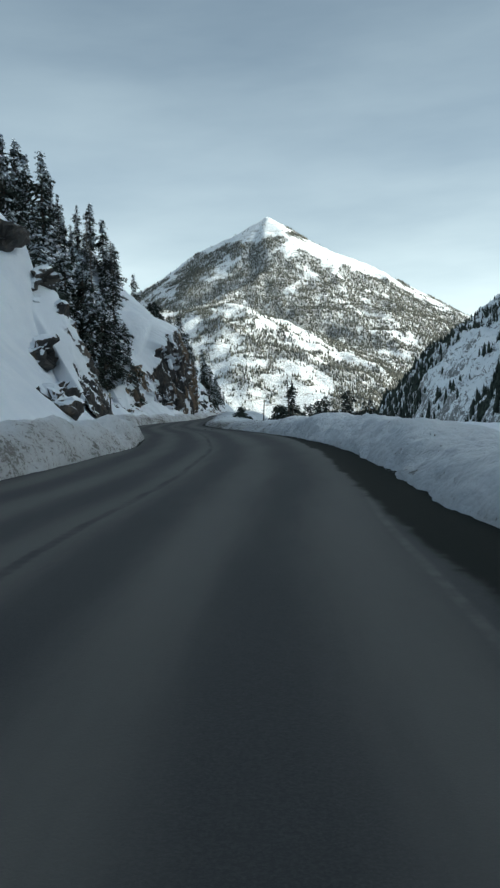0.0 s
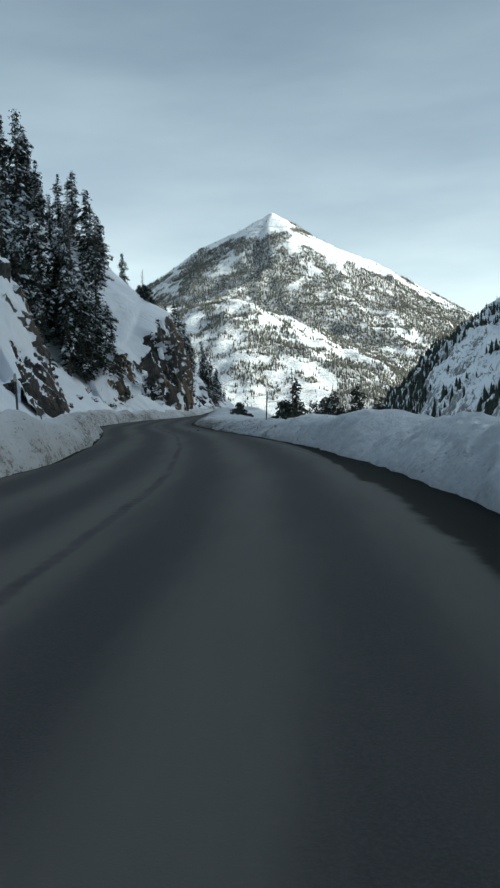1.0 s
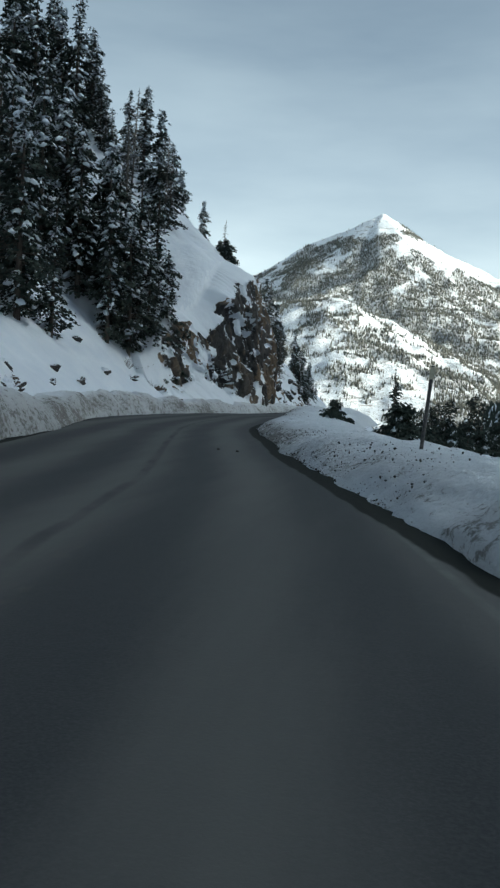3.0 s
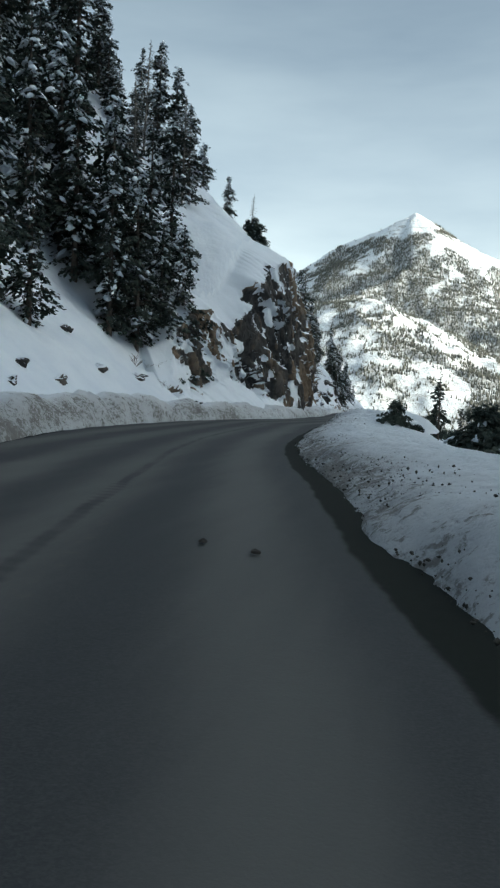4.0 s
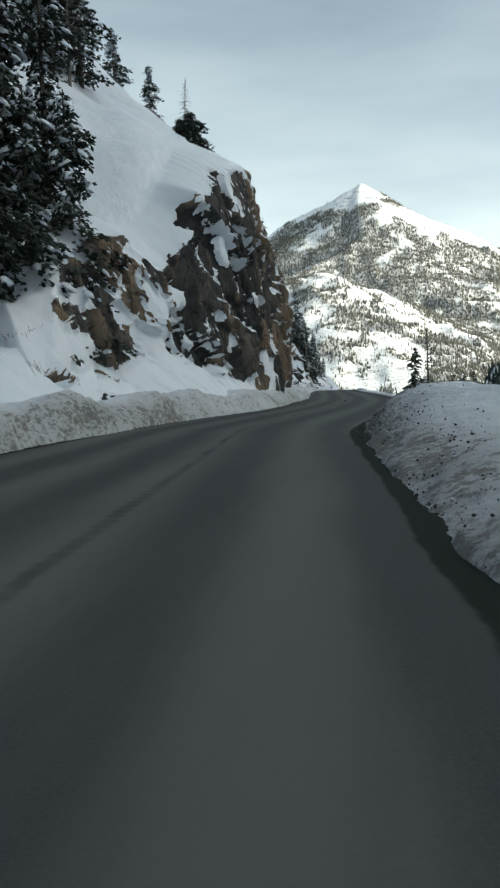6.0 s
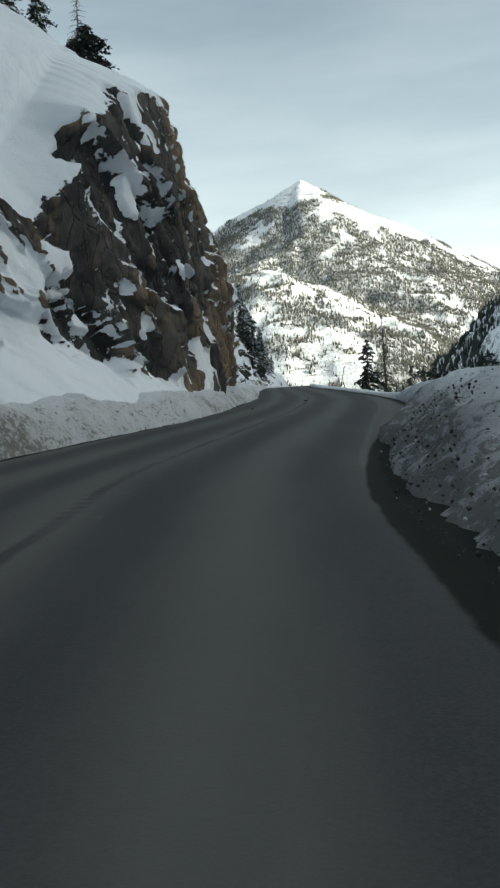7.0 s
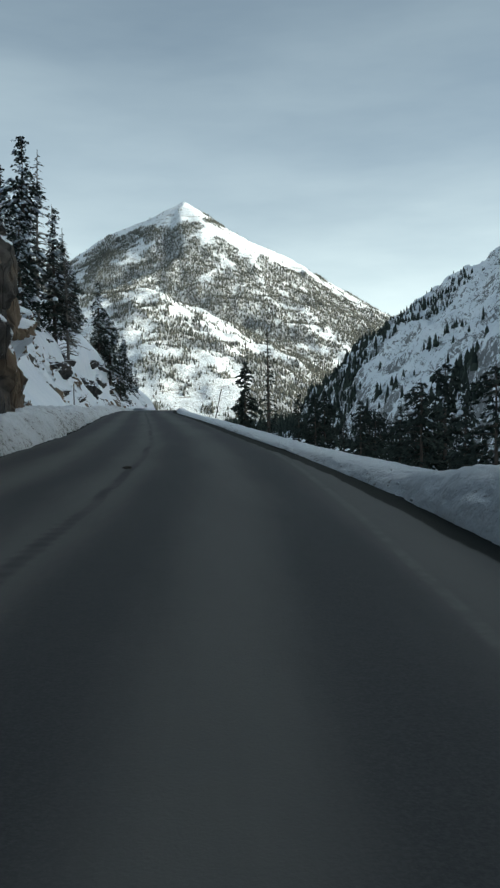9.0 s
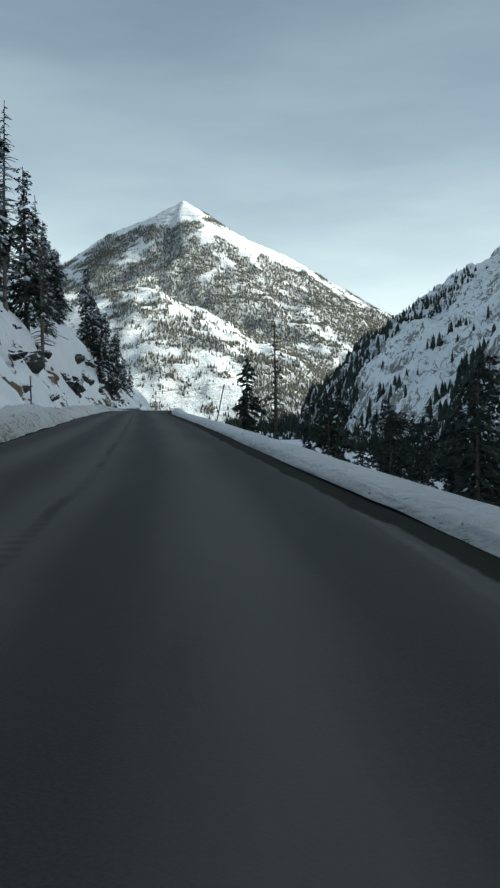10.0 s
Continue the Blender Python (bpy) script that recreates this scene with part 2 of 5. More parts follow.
def make_flank():
    """Far mountainside: snow with bare rock on the steep parts and brush showing through."""
    m = Mat("mountain_flank", 0.85, 0.1)
    n1 = m.noise(0.012, 8, 0.65)
    n2 = m.noise(0.06, 6, 0.7, (1, 1, 0.5))
    steep = m.math("ADD", m.math("SUBTRACT", m.up(), m.math("MULTIPLY", m.attr("crag"), 0.13)), m.math("MULTIPLY", m.math("SUBTRACT", n2, 0.5), 0.55))
    n3 = m.noise(0.22, 5, 0.65)
    steep = m.math("ADD", steep, m.math("MULTIPLY", m.math("SUBTRACT", n3, 0.5), 0.7))
    rock = m.step(steep, 0.64, 0.54)
    brush = m.math("MULTIPLY", m.attr("woods"), m.step(n2, 0.36, 0.54))
    col = m.mix(m.step(n1, 0.3, 0.7), (0.80, 0.82, 0.84), (0.74, 0.77, 0.80))
    col = m.mix(m.math("MULTIPLY", rock, 0.8), col, (0.17, 0.155, 0.145))
    col = m.mix(m.math("MULTIPLY", brush, 0.55), col, (0.19, 0.18, 0.155))
    scrub = m.math("MULTIPLY", m.step(m.noise(0.30, 5, 0.75, (1, 1, 1.6)), 0.50, 0.60), m.step(n2, 0.36, 0.58, 0.3, 0.95))
    above = m.n.new("ShaderNodeSeparateXYZ")
    m.l.new(m.geo.outputs["Position"], above.inputs[0])
    scrub = m.math("MULTIPLY", scrub, m.step(above.outputs["Z"], 430, 600, 1.0, 0.12))   # bare above the tree line
    col = m.mix(scrub, col, (0.16, 0.14, 0.115))
    # thin broken ledges that follow the contours
    ledges = m.math("MULTIPLY", m.step(m.noise(0.05, 6, 0.7, (0.3, 0.3, 2.6), 0.5), 0.55, 0.60), m.step(m.noise(0.02, 4, 0.6), 0.42, 0.58))
    col = m.mix(m.math("MULTIPLY", ledges, 0.75), col, (0.20, 0.18, 0.15))
    nb = m.bump(n2, 0.6, 6.0)
    return m.done(col, None, nb)


def make_plain(name, a, b, scale=6.0, rough=0.8, spec=0.3, strength=0.4, dist=0.02, stretch=None):
    m = Mat(name, rough, spec)
    k = m.noise(scale, 5, 0.6, stretch)
    return m.done(m.mix(m.step(k, 0.3, 0.7), a, b), None, m.bump(k, strength, dist))


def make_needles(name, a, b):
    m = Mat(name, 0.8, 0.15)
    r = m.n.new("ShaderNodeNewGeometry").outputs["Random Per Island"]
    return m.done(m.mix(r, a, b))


SNOW = make_snow()
PLOWED = make_plowed()
ASPHALT = make_asphalt()
ROCK = make_rock()
FLANK = make_flank()
CRAGS = make_crags()
NEEDLES = make_needles("spruce_needles", (0.020, 0.030, 0.025), (0.072, 0.086, 0.070))
# copy of the spruce needles with the valley's shade put into the colour
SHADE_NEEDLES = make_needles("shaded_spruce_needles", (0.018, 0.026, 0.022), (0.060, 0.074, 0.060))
# far trees: haze over the distance is put into this lighter needle colour
FAR_HAZE_NEEDLES = make_needles("far_haze_needles", (0.054, 0.064, 0.060), (0.180, 0.168, 0.136))
BARK = make_plain("spruce_bark", (0.07, 0.055, 0.045), (0.14, 0.115, 0.095), 8, 0.9, 0.15, 0.7, 0.03, (1, 1, 0.25))
DEADWOOD = make_plain("dead_wood", (0.13, 0.115, 0.10), (0.22, 0.20, 0.18), 8, 0.9, 0.15, 0.5, 0.02, (1, 1, 0.25))
TREE_SNOW = make_plain("branch_snow", (0.80, 0.83, 0.87), (0.74, 0.78, 0.83), 5, 0.7, 0.2, 0.5, 0.05)
STEEL = make_plain("weathered_steel", (0.045, 0.042, 0.04), (0.10, 0.09, 0.085), 20, 0.6, 0.4, 0.2, 0.005)
REFLECTOR = make_plain("reflector", (0.35, 0.33, 0.25), (0.45, 0.42, 0.30), 30, 0.4, 0.5, 0.1, 0.002)
DEBRIS = make_plain("road_debris", (0.03, 0.028, 0.026), (0.07, 0.06, 0.05), 20, 0.9, 0.2, 0.5, 0.01)


# ---- plan of the road ----
LEFT_Y = np.array([-110, -80, -60, -40, -30, -25, -15, -3, 3, 10, 16, 20, 26, 30, 35, 40, 45, 50.5, 56, 58, 65, 74, 84, 90, 107, 124, 136, 150, 165, 185, 210, 240])
LEFT_X = np.array([-6.0, -5.2, -4.9, -4.6, -4.1, -3.9, -5.2, -7.4, -8.7, -10.6, -12.0, -12.6, -13.0, -13.1, -13.1, -12.9, -12.4, -11.6, -10.8, -10.5, -10.2, -10.1, -10.2, -10.4, -11.4, -12.4, -12.9, -13.3, -13.5, -13.3, -12.0, -8.0])
RIGHT_Y = np.array([-110, -80, -60, -50, -46, -40, -36, -31.5, -26.6, -23, -18, -15, -9.7, -6.5, -2, 3, 5.5, 8, 12.7, 16.3, 20.7, 27, 33, 36, 39, 44, 48, 52, 55.5, 57.3, 61, 67, 72.6, 77, 85, 100, 115, 133, 150, 165, 185, 210, 240])
RIGHT_X = np.array([4.2, 4.6, 4.8, 4.7, 4.6, 4.6, 4.6, 4.4, 3.8, 3.4, 2.65, 2.1, 0.8, 0.1, -1.0, -1.9, -2.38, -3.0, -3.8, -4.3, -4.65, -5.05, -5.4, -5.65, -5.6, -5.1, -4.35, -3.6, -3.2, -3.0, -2.9, -2.8, -2.97, -3.22, -3.6, -4.25, -5.1, -6.2, -6.4, -6.5, -6.3, -5.0, 0.0])
MID_Y = np.array([-110, -60, -49, -43, -31, -20, -8, 0, 10, 17, 22, 28, 40, 50, 56, 64, 70, 78, 92, 110, 136, 150, 165, 185, 210, 240])
MID_X = np.array([-1.2, -0.5, -0.4, 0.0, -0.1, -1.1, -2.7, -4.4, -6.4, -7.4, -7.8, -8.2, -9.0, -8.0, -7.3, -6.8, -6.6, -6.6, -7.2, -8.1, -9.5, -9.8, -9.9, -9.7, -8.4, -4.0])


def smooth_line(ys, xs):
    """A smoothed line through a few plan points, as a function of y."""
    fine = np.arange(ys[0], ys[-1] + 0.01, 0.5)
    v = np.interp(fine, ys, xs)
    k = np.hanning(15)
    v = np.convolve(np.pad(v, 7, mode="edge"), k / k.sum(), mode="valid")
    return lambda y: np.interp(y, fine, v)


left_of, right_of, mid_of = smooth_line(LEFT_Y, LEFT_X), smooth_line(RIGHT_Y, RIGHT_X), smooth_line(MID_Y, MID_X)


def road_z(y):
    """The road lies level along the way and dips beyond the far bend."""
    return np.where(y > 150, -0.0012 * np.clip(y - 150, 0, 200) ** 1.8, 0.0)


# ---- noise for big arrays ----
def lattice(ix, iy, seed):
    h = (ix.astype(np.int64) * 374761393 + iy.astype(np.int64) * 668265263 + seed * 1442695041) & 0x7FFFFFFF
    h = ((h ^ (h >> 13)) * 1274126177) & 0x7FFFFFFF
    return ((h ^ (h >> 16)) & 0xFFFF) / 65535.0


def value_noise(x, y, seed=0):
    ix, iy = np.floor(x), np.floor(y)
    fx, fy = x - ix, y - iy
    fx, fy = fx * fx * (3 - 2 * fx), fy * fy * (3 - 2 * fy)
    a, b = lattice(ix, iy, seed), lattice(ix + 1, iy, seed)
    c, d = lattice(ix, iy + 1, seed), lattice(ix + 1, iy + 1, seed)
    return (a * (1 - fx) + b * fx) * (1 - fy) + (c * (1 - fx) + d * fx) * fy


def fbm(x, y, octaves=5, seed=0, gain=0.5):
    s, amp, tot = 0.0, 1.0, 0.0
    for k in range(octaves):
        s = s + amp * (value_noise(x, y, seed + k * 7) - 0.5)
        tot += amp
        x, y, amp = x * 2.03 + 11.3, y * 2.03 + 5.7, amp * gain
    return s / tot * 2


def ridged(x, y, octaves=5, seed=0):
    s, amp, tot = 0.0, 1.0, 0.0
    for k in range(octaves):
        s = s + amp * (1 - np.abs(2 * value_noise(x, y, seed + k * 13) - 1))
        tot += amp
        x, y, amp = x * 2.05 + 3.1, y * 2.05 + 9.2, amp * 0.5
    return s / tot


def smoothstep(a, b, x):
    t = np.clip((x - a) / (b - a), 0, 1)
    return t * t * (3 - 2 * t)


# ---- shape of the land ----
FACE_Y = np.array([30, 38, 43, 46, 49.7, 55.7, 60.8, 65, 70, 80, 86, 90, 94, 100, 120])
FACE_X = np.array([-15.5, -15.6, -16.0, -16.8, -16.6, -13.7, -11.6, -11.2, -11.0, -11.3, -11.9, -13.0, -14.5, -14.6, -15.0])
TOP_Y = np.array([30, 42, 45, 47, 50.3, 52.5, 54.5, 56, 57.5, 59, 60.5, 66, 73, 78, 84, 88, 92, 97, 120, 145, 175, 200, 235])
TOP_Z = np.array([0, 0.0, 0.3, 2.2, 4.6, 5.2, 5.0, 5.6, 7.2, 9.2, 10.6, 12.0, 11.8, 11.4, 10.9, 8.0, 4.2, 1.2, 1.5, 2.5, 4.5, 3.6, 1.5])
face_of, top_of = smooth_line(FACE_Y, FACE_X), smooth_line(TOP_Y, TOP_Z)
# the snow slope high above the rim, broader in its lines
HIGH_Y = np.array([30, 40, 46, 52, 58, 64, 70, 78, 86, 94, 102, 120, 145, 175, 200, 235])
HIGH_Z = np.array([0, 0.2, 2.2, 5.4, 8.4, 10.8, 12.0, 11.6, 9.5, 5.0, 1.6, 1.5, 2.5, 4.5, 3.6, 1.5])
high_of = smooth_line(HIGH_Y, HIGH_Z)


SPUR_Y = 2.0


def spur_of(y):
    """The small rocky spur that comes down to the road before the bend."""
    return np.exp(-np.abs((y - SPUR_Y) / 7.5) ** 2.4)


def foot_of(y):
    """Where the left hillside begins: behind the bank, or at the cliff's face."""
    w = smoothstep(34, 44, y) * (1 - smoothstep(94, 104, y))
    gap = np.interp(y, [95, 108], [2.6, 1.7]) - 0.9 * spur_of(y)
    return (left_of(y) - gap) * (1 - w) + np.minimum(face_of(y), left_of(y) - 0.9) * w


def left_hill(x, y):
    d = np.maximum(foot_of(y) - x, 0)
    steep = np.interp(y, [-80, -40, 0, 24, 40, 60, 90, 110, 160, 260], [0.95, 1.0, 1.0, 0.8, 0.86, 0.76, 0.8, 1.2, 1.2, 0.6])
    bank_line = smoothstep(1.3, 2.4, np.maximum(left_of(y) - x, 0))
    z = 1.15 * bank_line - 0.4 + steep * d - 0.0016 * steep * d * d * (d < 300)
    wall = smoothstep(45, 50, y) * (1 - smoothstep(88, 95, y))
    apron = 2.6 * smoothstep(43, 50, y) * (1 - smoothstep(53, 64, y)) + 0.7 * smoothstep(60, 66, y) * (1 - smoothstep(84, 92, y))
    z = z + apron * smoothstep(-2.4, 1.6, foot_of(y) - x) * (1 - smoothstep(1.6, 2.6, d))
    d = np.maximum(d - 1.1 * smoothstep(47, 50, y) * (1 - smoothstep(86, 92, y)), 0)
    z = z - wall * 2.0 * steep * smoothstep(3.0, 2.0, d) + (top_of(y) + (high_of(y) - top_of(y)) * smoothstep(3.5, 10, d)) * smoothstep(1.9, 3.5, d) * np.exp(-np.maximum(d - 22, 0) / 26)
    z = z + spur_of(y) * (7.2 * smoothstep(3.2, 6.5, d) + 0.4 * np.clip(d - 3, 0, 16)) * np.exp(-np.maximum(d - 16, 0) / 22)
    z = z + 2.2 * smoothstep(7, 15, d) * smoothstep(44, 54, y) * (1 - smoothstep(70, 84, y))
    z = z + fbm(x / 9, y / 9, 4, 3) * 1.6 * smoothstep(2, 10, d) + fbm(x / 2.6, y / 2.6, 4, 5) * 0.5 * smoothstep(0.5, 3, d)
    return np.where(d > 300, 0.75 + steep * 300 - 0.0016 * steep * 90000, z)


def right_bank(y):
    """Height and breadth of the bank on the outer edge."""
    tall = np.interp(y, [-90, -60, -46, -30, -17, -5, 5, 25, 31, 35, 40, 46, 56, 61, 68, 75, 95, 200], [0.6, 0.62, 0.72, 0.84, 0.9, 0.6, 0.45, 0.45, 0.52, 0.95, 1.15, 1.0, 0.8, 0.5, 0.13, 0.07, 0.09, 0.3])
    wide = np.interp(y, [-90, -20, 0, 26, 36, 56, 66, 75, 200], [1.15, 1.15, 1.3, 1.5, 1.7, 1.3, 0.42, 0.3, 0.4])
    return tall, wide


def right_fall(x, y):
    e = np.maximum(x - right_of(y), 0)
    tall, wide = right_bank(y)
    shelf = np.interp(y, [-80, -20, 5, 40, 52, 60, 67, 90, 150], [8, 6, 3.4, 2.6, 2.6, 1.6, 0.65, 0.65, 1.0])
    fall = np.maximum(e - shelf, 0)
    z = -0.4 + (0.4 + 0.62 * tall) * smoothstep(1.7, 2.7, e / wide) - 2.4 * (1 - np.exp(-fall / 1.6)) - 0.27 * fall
    z = z + fbm(x / 7, y / 7, 4, 9) * 1.1 * smoothstep(6, 14, e)
    floor_z = -42 + fbm(x / 60, y / 60, 4, 21) * 5
    return np.maximum(z, floor_z) + np.log1p(np.exp(-np.abs(z - floor_z) / 2.0)) * 2.0


def land(x, y):
    """Height of the snow-covered ground."""
    lx, rx = left_of(np.clip(y, -110, 240)), right_of(np.clip(y, -110, 240))
    inside = (x > lx - 0.4) & (x < rx + 0.4)
    z = np.where(x < (lx + rx) / 2, left_hill(x, y), right_fall(x, y))
    z = np.where(inside, -0.35, z) + road_z(y) * smoothstep(40, 0, np.abs(x - (lx + rx) / 2))
    far = smoothstep(260, 520, np.hypot(x, np.maximum(y, 0)))
    return z * (1 - far) + (-45 + fbm(x / 180, y / 180, 4, 31) * 12) * far


def mesh_from_grid(name, xs, ys, zs, attrs=()):
    """A height sheet over the crossing of xs and ys."""
    nx, ny = len(xs), len(ys)
    gx, gy = np.meshgrid(xs, ys)
    me = bpy.data.meshes.new(name)
    verts = np.stack([gx, gy, zs], -1).reshape(-1, 3)
    i = (np.arange(ny - 1)[:, None] * nx + np.arange(nx - 1)[None, :]).ravel()
    faces = np.stack([i, i + 1, i + nx + 1, i + nx], -1)
    me.vertices.add(len(verts))
    me.vertices.foreach_set("co", verts.ravel().astype(np.float32))
    me.loops.add(faces.size)
    me.loops.foreach_set("vertex_index", faces.ravel().astype(np.int32))
    me.polygons.add(len(faces))
    me.polygons.foreach_set("loop_start", np.arange(0, faces.size, 4, dtype=np.int32))
    me.update(calc_edges=True)
    me.polygons.foreach_set("use_smooth", np.ones(len(faces), dtype=bool))
    for key, values in attrs:
        me.attributes.new(key, "FLOAT", "POINT").data.foreach_set("value", np.asarray(values, np.float32).ravel())
    return me


def sheet(name, me, material, label, kind="structure", category=""):
    me.materials.append(material)
    return tagged(new(name, me), label, category, "", kind)


def spaced(*runs):
    """Coordinates from runs of (from, to, step)."""
    out = []
    for a, b, s in runs:
        out.append(np.arange(a, b, s))
    return np.concatenate(out + [[runs[-1][1]]])


# ground: one sheet to the horizon
gxs = spaced((-4200, -400, 140), (-400, -70, 10), (-70, -34, 1.0), (-34, 14, 0.35), (14, 60, 1.5), (60, 400, 10), (400, 4200, 140))
gys = spaced((-4200, -300, 200), (-300, -70, 10), (-70, 165, 0.45), (165, 320, 3), (320, 900, 20), (900, 4600, 140))
gx, gy = np.meshgrid(gxs, gys)
ground = sheet("ground", mesh_from_grid("ground", gxs, gys, land(gx, gy)), SNOW, "snow-covered mountainside and valley floor", "structure", "ground")


def ribbon(name, rows_xyz, attrs, material, label, kind="structure", category=""):
    """A sheet through rows of points, each row one cut across."""
    ny, nx = rows_xyz.shape[:2]
    me = mesh_from_grid(name, np.arange(nx), np.arange(ny), np.zeros((ny, nx)), attrs)
    me.vertices.foreach_set("co", rows_xyz.reshape(-1, 3).astype(np.float32).ravel())
    me.update()
    return sheet(name, me, material, label, kind, category)


# road: crowned asphalt
rys = np.arange(-95, 235, 0.5)
cut = np.linspace(0, 1, 29)
rl, rr, rm = left_of(rys) - 0.5, right_of(rys) + 0.5, mid_of(rys)
RX = rl[:, None] + (rr - rl)[:, None] * cut[None]
RYY = np.repeat(rys[:, None], len(cut), 1)
RZ = road_z(RYY) + 0.05 * (1 - (2 * cut[None] - 1) ** 2) - 0.05 + fbm(RX / 3, RYY / 6, 3, 41) * 0.012
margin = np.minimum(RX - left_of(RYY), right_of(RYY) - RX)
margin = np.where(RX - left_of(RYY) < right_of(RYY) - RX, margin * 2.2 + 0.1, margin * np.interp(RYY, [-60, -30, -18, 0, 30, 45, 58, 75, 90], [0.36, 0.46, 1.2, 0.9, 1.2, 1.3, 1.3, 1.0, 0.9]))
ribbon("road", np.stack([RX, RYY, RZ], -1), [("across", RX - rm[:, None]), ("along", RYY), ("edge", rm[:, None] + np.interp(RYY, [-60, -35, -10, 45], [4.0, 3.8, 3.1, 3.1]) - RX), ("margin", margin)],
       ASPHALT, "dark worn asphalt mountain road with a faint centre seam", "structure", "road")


def snow_bank(name, side, label):
    """The ploughed bank along one edge of the road: a lumpy face, a rounded crest, and a back that runs into the ground."""
    ys = np.arange(-90, 200, 0.14)
    edge = left_of(ys) if side < 0 else right_of(ys)
    if side < 0:
        tall = np.interp(ys, [-90, -30, -15, 0, 30, 50, 60, 90, 120, 200], [1.35, 1.35, 0.95, 1.0, 1.05, 0.95, 0.9, 0.85, 0.6, 0.5])
        wide = np.ones_like(ys)
    else:
        tall, wide = right_bank(ys)
    key = np.array([-0.12, 0.0, 0.1, 0.2, 0.32, 0.45, 0.6, 0.78, 0.98, 1.2, 1.45, 1.75, 2.1, 2.5, 3.0, 3.6])
    prof = np.array([-0.3, 0.0, 0.16, 0.32, 0.5, 0.66, 0.8, 0.91, 0.98, 1.0, 0.98, 0.93, 0.86, 0.76, 0.45, -0.4])
    e = np.concatenate([np.linspace(-0.12, 1.3, 24), np.linspace(1.42, 3.6, 11)])
    p = np.interp(e, key, prof)
    arc = np.concatenate([[0], np.cumsum(np.hypot(np.diff(e), np.diff(p)))])
    wander = fbm(ys / 4, ys * 0 + side * 7, 4, 51) * 0.2 + fbm(ys / 0.9, ys * 0 + side * 3, 3, 52) * 0.07
    wander = wander * np.clip(1.4 * tall, 0.25, 1)
    tall = tall * (1 + 0.4 * fbm(ys / 3.0, ys * 0 + 3 * side, 4, 53))
    Y = np.repeat(ys[:, None], len(e), 1)
    A = np.repeat(arc[None], len(ys), 0)
    lump = smoothstep(0.04, 0.35, arc)[None] * smoothstep(3.5, 2.0, e)[None]
    swell = lump * (fbm(A / 0.5, Y / 0.5, 4, 55) * 0.10 + fbm(A / 1.4, Y / 1.9, 3, 57) * 0.20 + fbm(A / 0.16, Y / 0.16, 2, 58) * 0.05)
    swell = swell * np.clip(tall * 1.3, 0.12, 1.1)[:, None]
    X = edge[:, None] + side * (e[None] * wide[:, None] + wander[:, None] - 0.6 * swell * smoothstep(1.4, 0.3, e)[None])
    Z = p[None] * tall[:, None] + swell + road_z(Y)
    grime = np.interp(ys, [-60, -20, 0, 20, 32, 45, 52, 62, 70], [0.35, 0.42, 1.0, 1.2, 1.35, 1.1, 0.6, 0.35, 0.4]) if side > 0 else np.interp(ys, [-60, -10, 5, 20, 32, 45, 60], [0.8, 1.0, 1.15, 1.2, 1.0, 0.85, 0.7])
    dirt = (0.62 * smoothstep(1.7, 0.2, e) + 0.55 * smoothstep(0.75, 0.0, e) if side > 0 else smoothstep(1.9, 0.1, e))[None] * grime[:, None] * (0.95 + 0.55 * fbm(Y / 9, A / 2, 3, 60))
    rows = np.stack([X, Y, Z], -1)
    attrs = [("dirt", dirt)]
    if side < 0:
        rows, attrs = rows[:, ::-1], [("dirt", dirt[:, ::-1])]
    return ribbon(name, rows, attrs, PLOWED, label, "structure", "snow bank")


snow_bank("snow_bank_left", -1, "gritty ploughed snow bank along the inner road edge")
snow_bank("snow_bank_right", 1, "tall dirty ploughed snow bank along the outer road edge")


# ---- cliff beside the road ----
# snow-filled pockets of the cliff: along the road, height, half length, half height, slant
POCKETS = [(49.0, 5.2, 1.2, 0.4, -0.2), (51.6, 4.6, 0.9, 0.5, -0.4), (54.2, 5.0, 1.6, 1.1, -0.1), (55.9, 5.6, 0.8, 0.5, -0.1), (53.4, 3.0, 1.7, 0.9, -0.5), (60.1, 8.7, 0.35, 0.7, 0.0),
           (59.4, 6.9, 0.28, 1.3, 0.0), (58.7, 4.6, 0.32, 1.3, 0.0), (62.5, 12.2, 0.75, 1.1, -0.9), (58.0, 5.4, 0.22, 0.5, 0.0), (59.9, 3.5, 0.3, 0.4, 0.0),
           (62.4, 4.7, 0.3, 0.4, 0.0), (65.6, 6.3, 0.5, 0.4, 0.0), (62.7, 2.0, 0.5, 1.0, 0.0), (75.2, 10.6, 1.1, 0.7, -0.3), (72.2, 12.8, 0.9, 0.6, -0.5),
           (80.2, 10.6, 1.9, 0.9, 0.1), (81.5, 8.4, 1.5, 1.0, 0.2), (75.0, 7.2, 0.8, 0.9, 0.0), (64.0, 2.6, 0.4, 1.1, 0.0)]


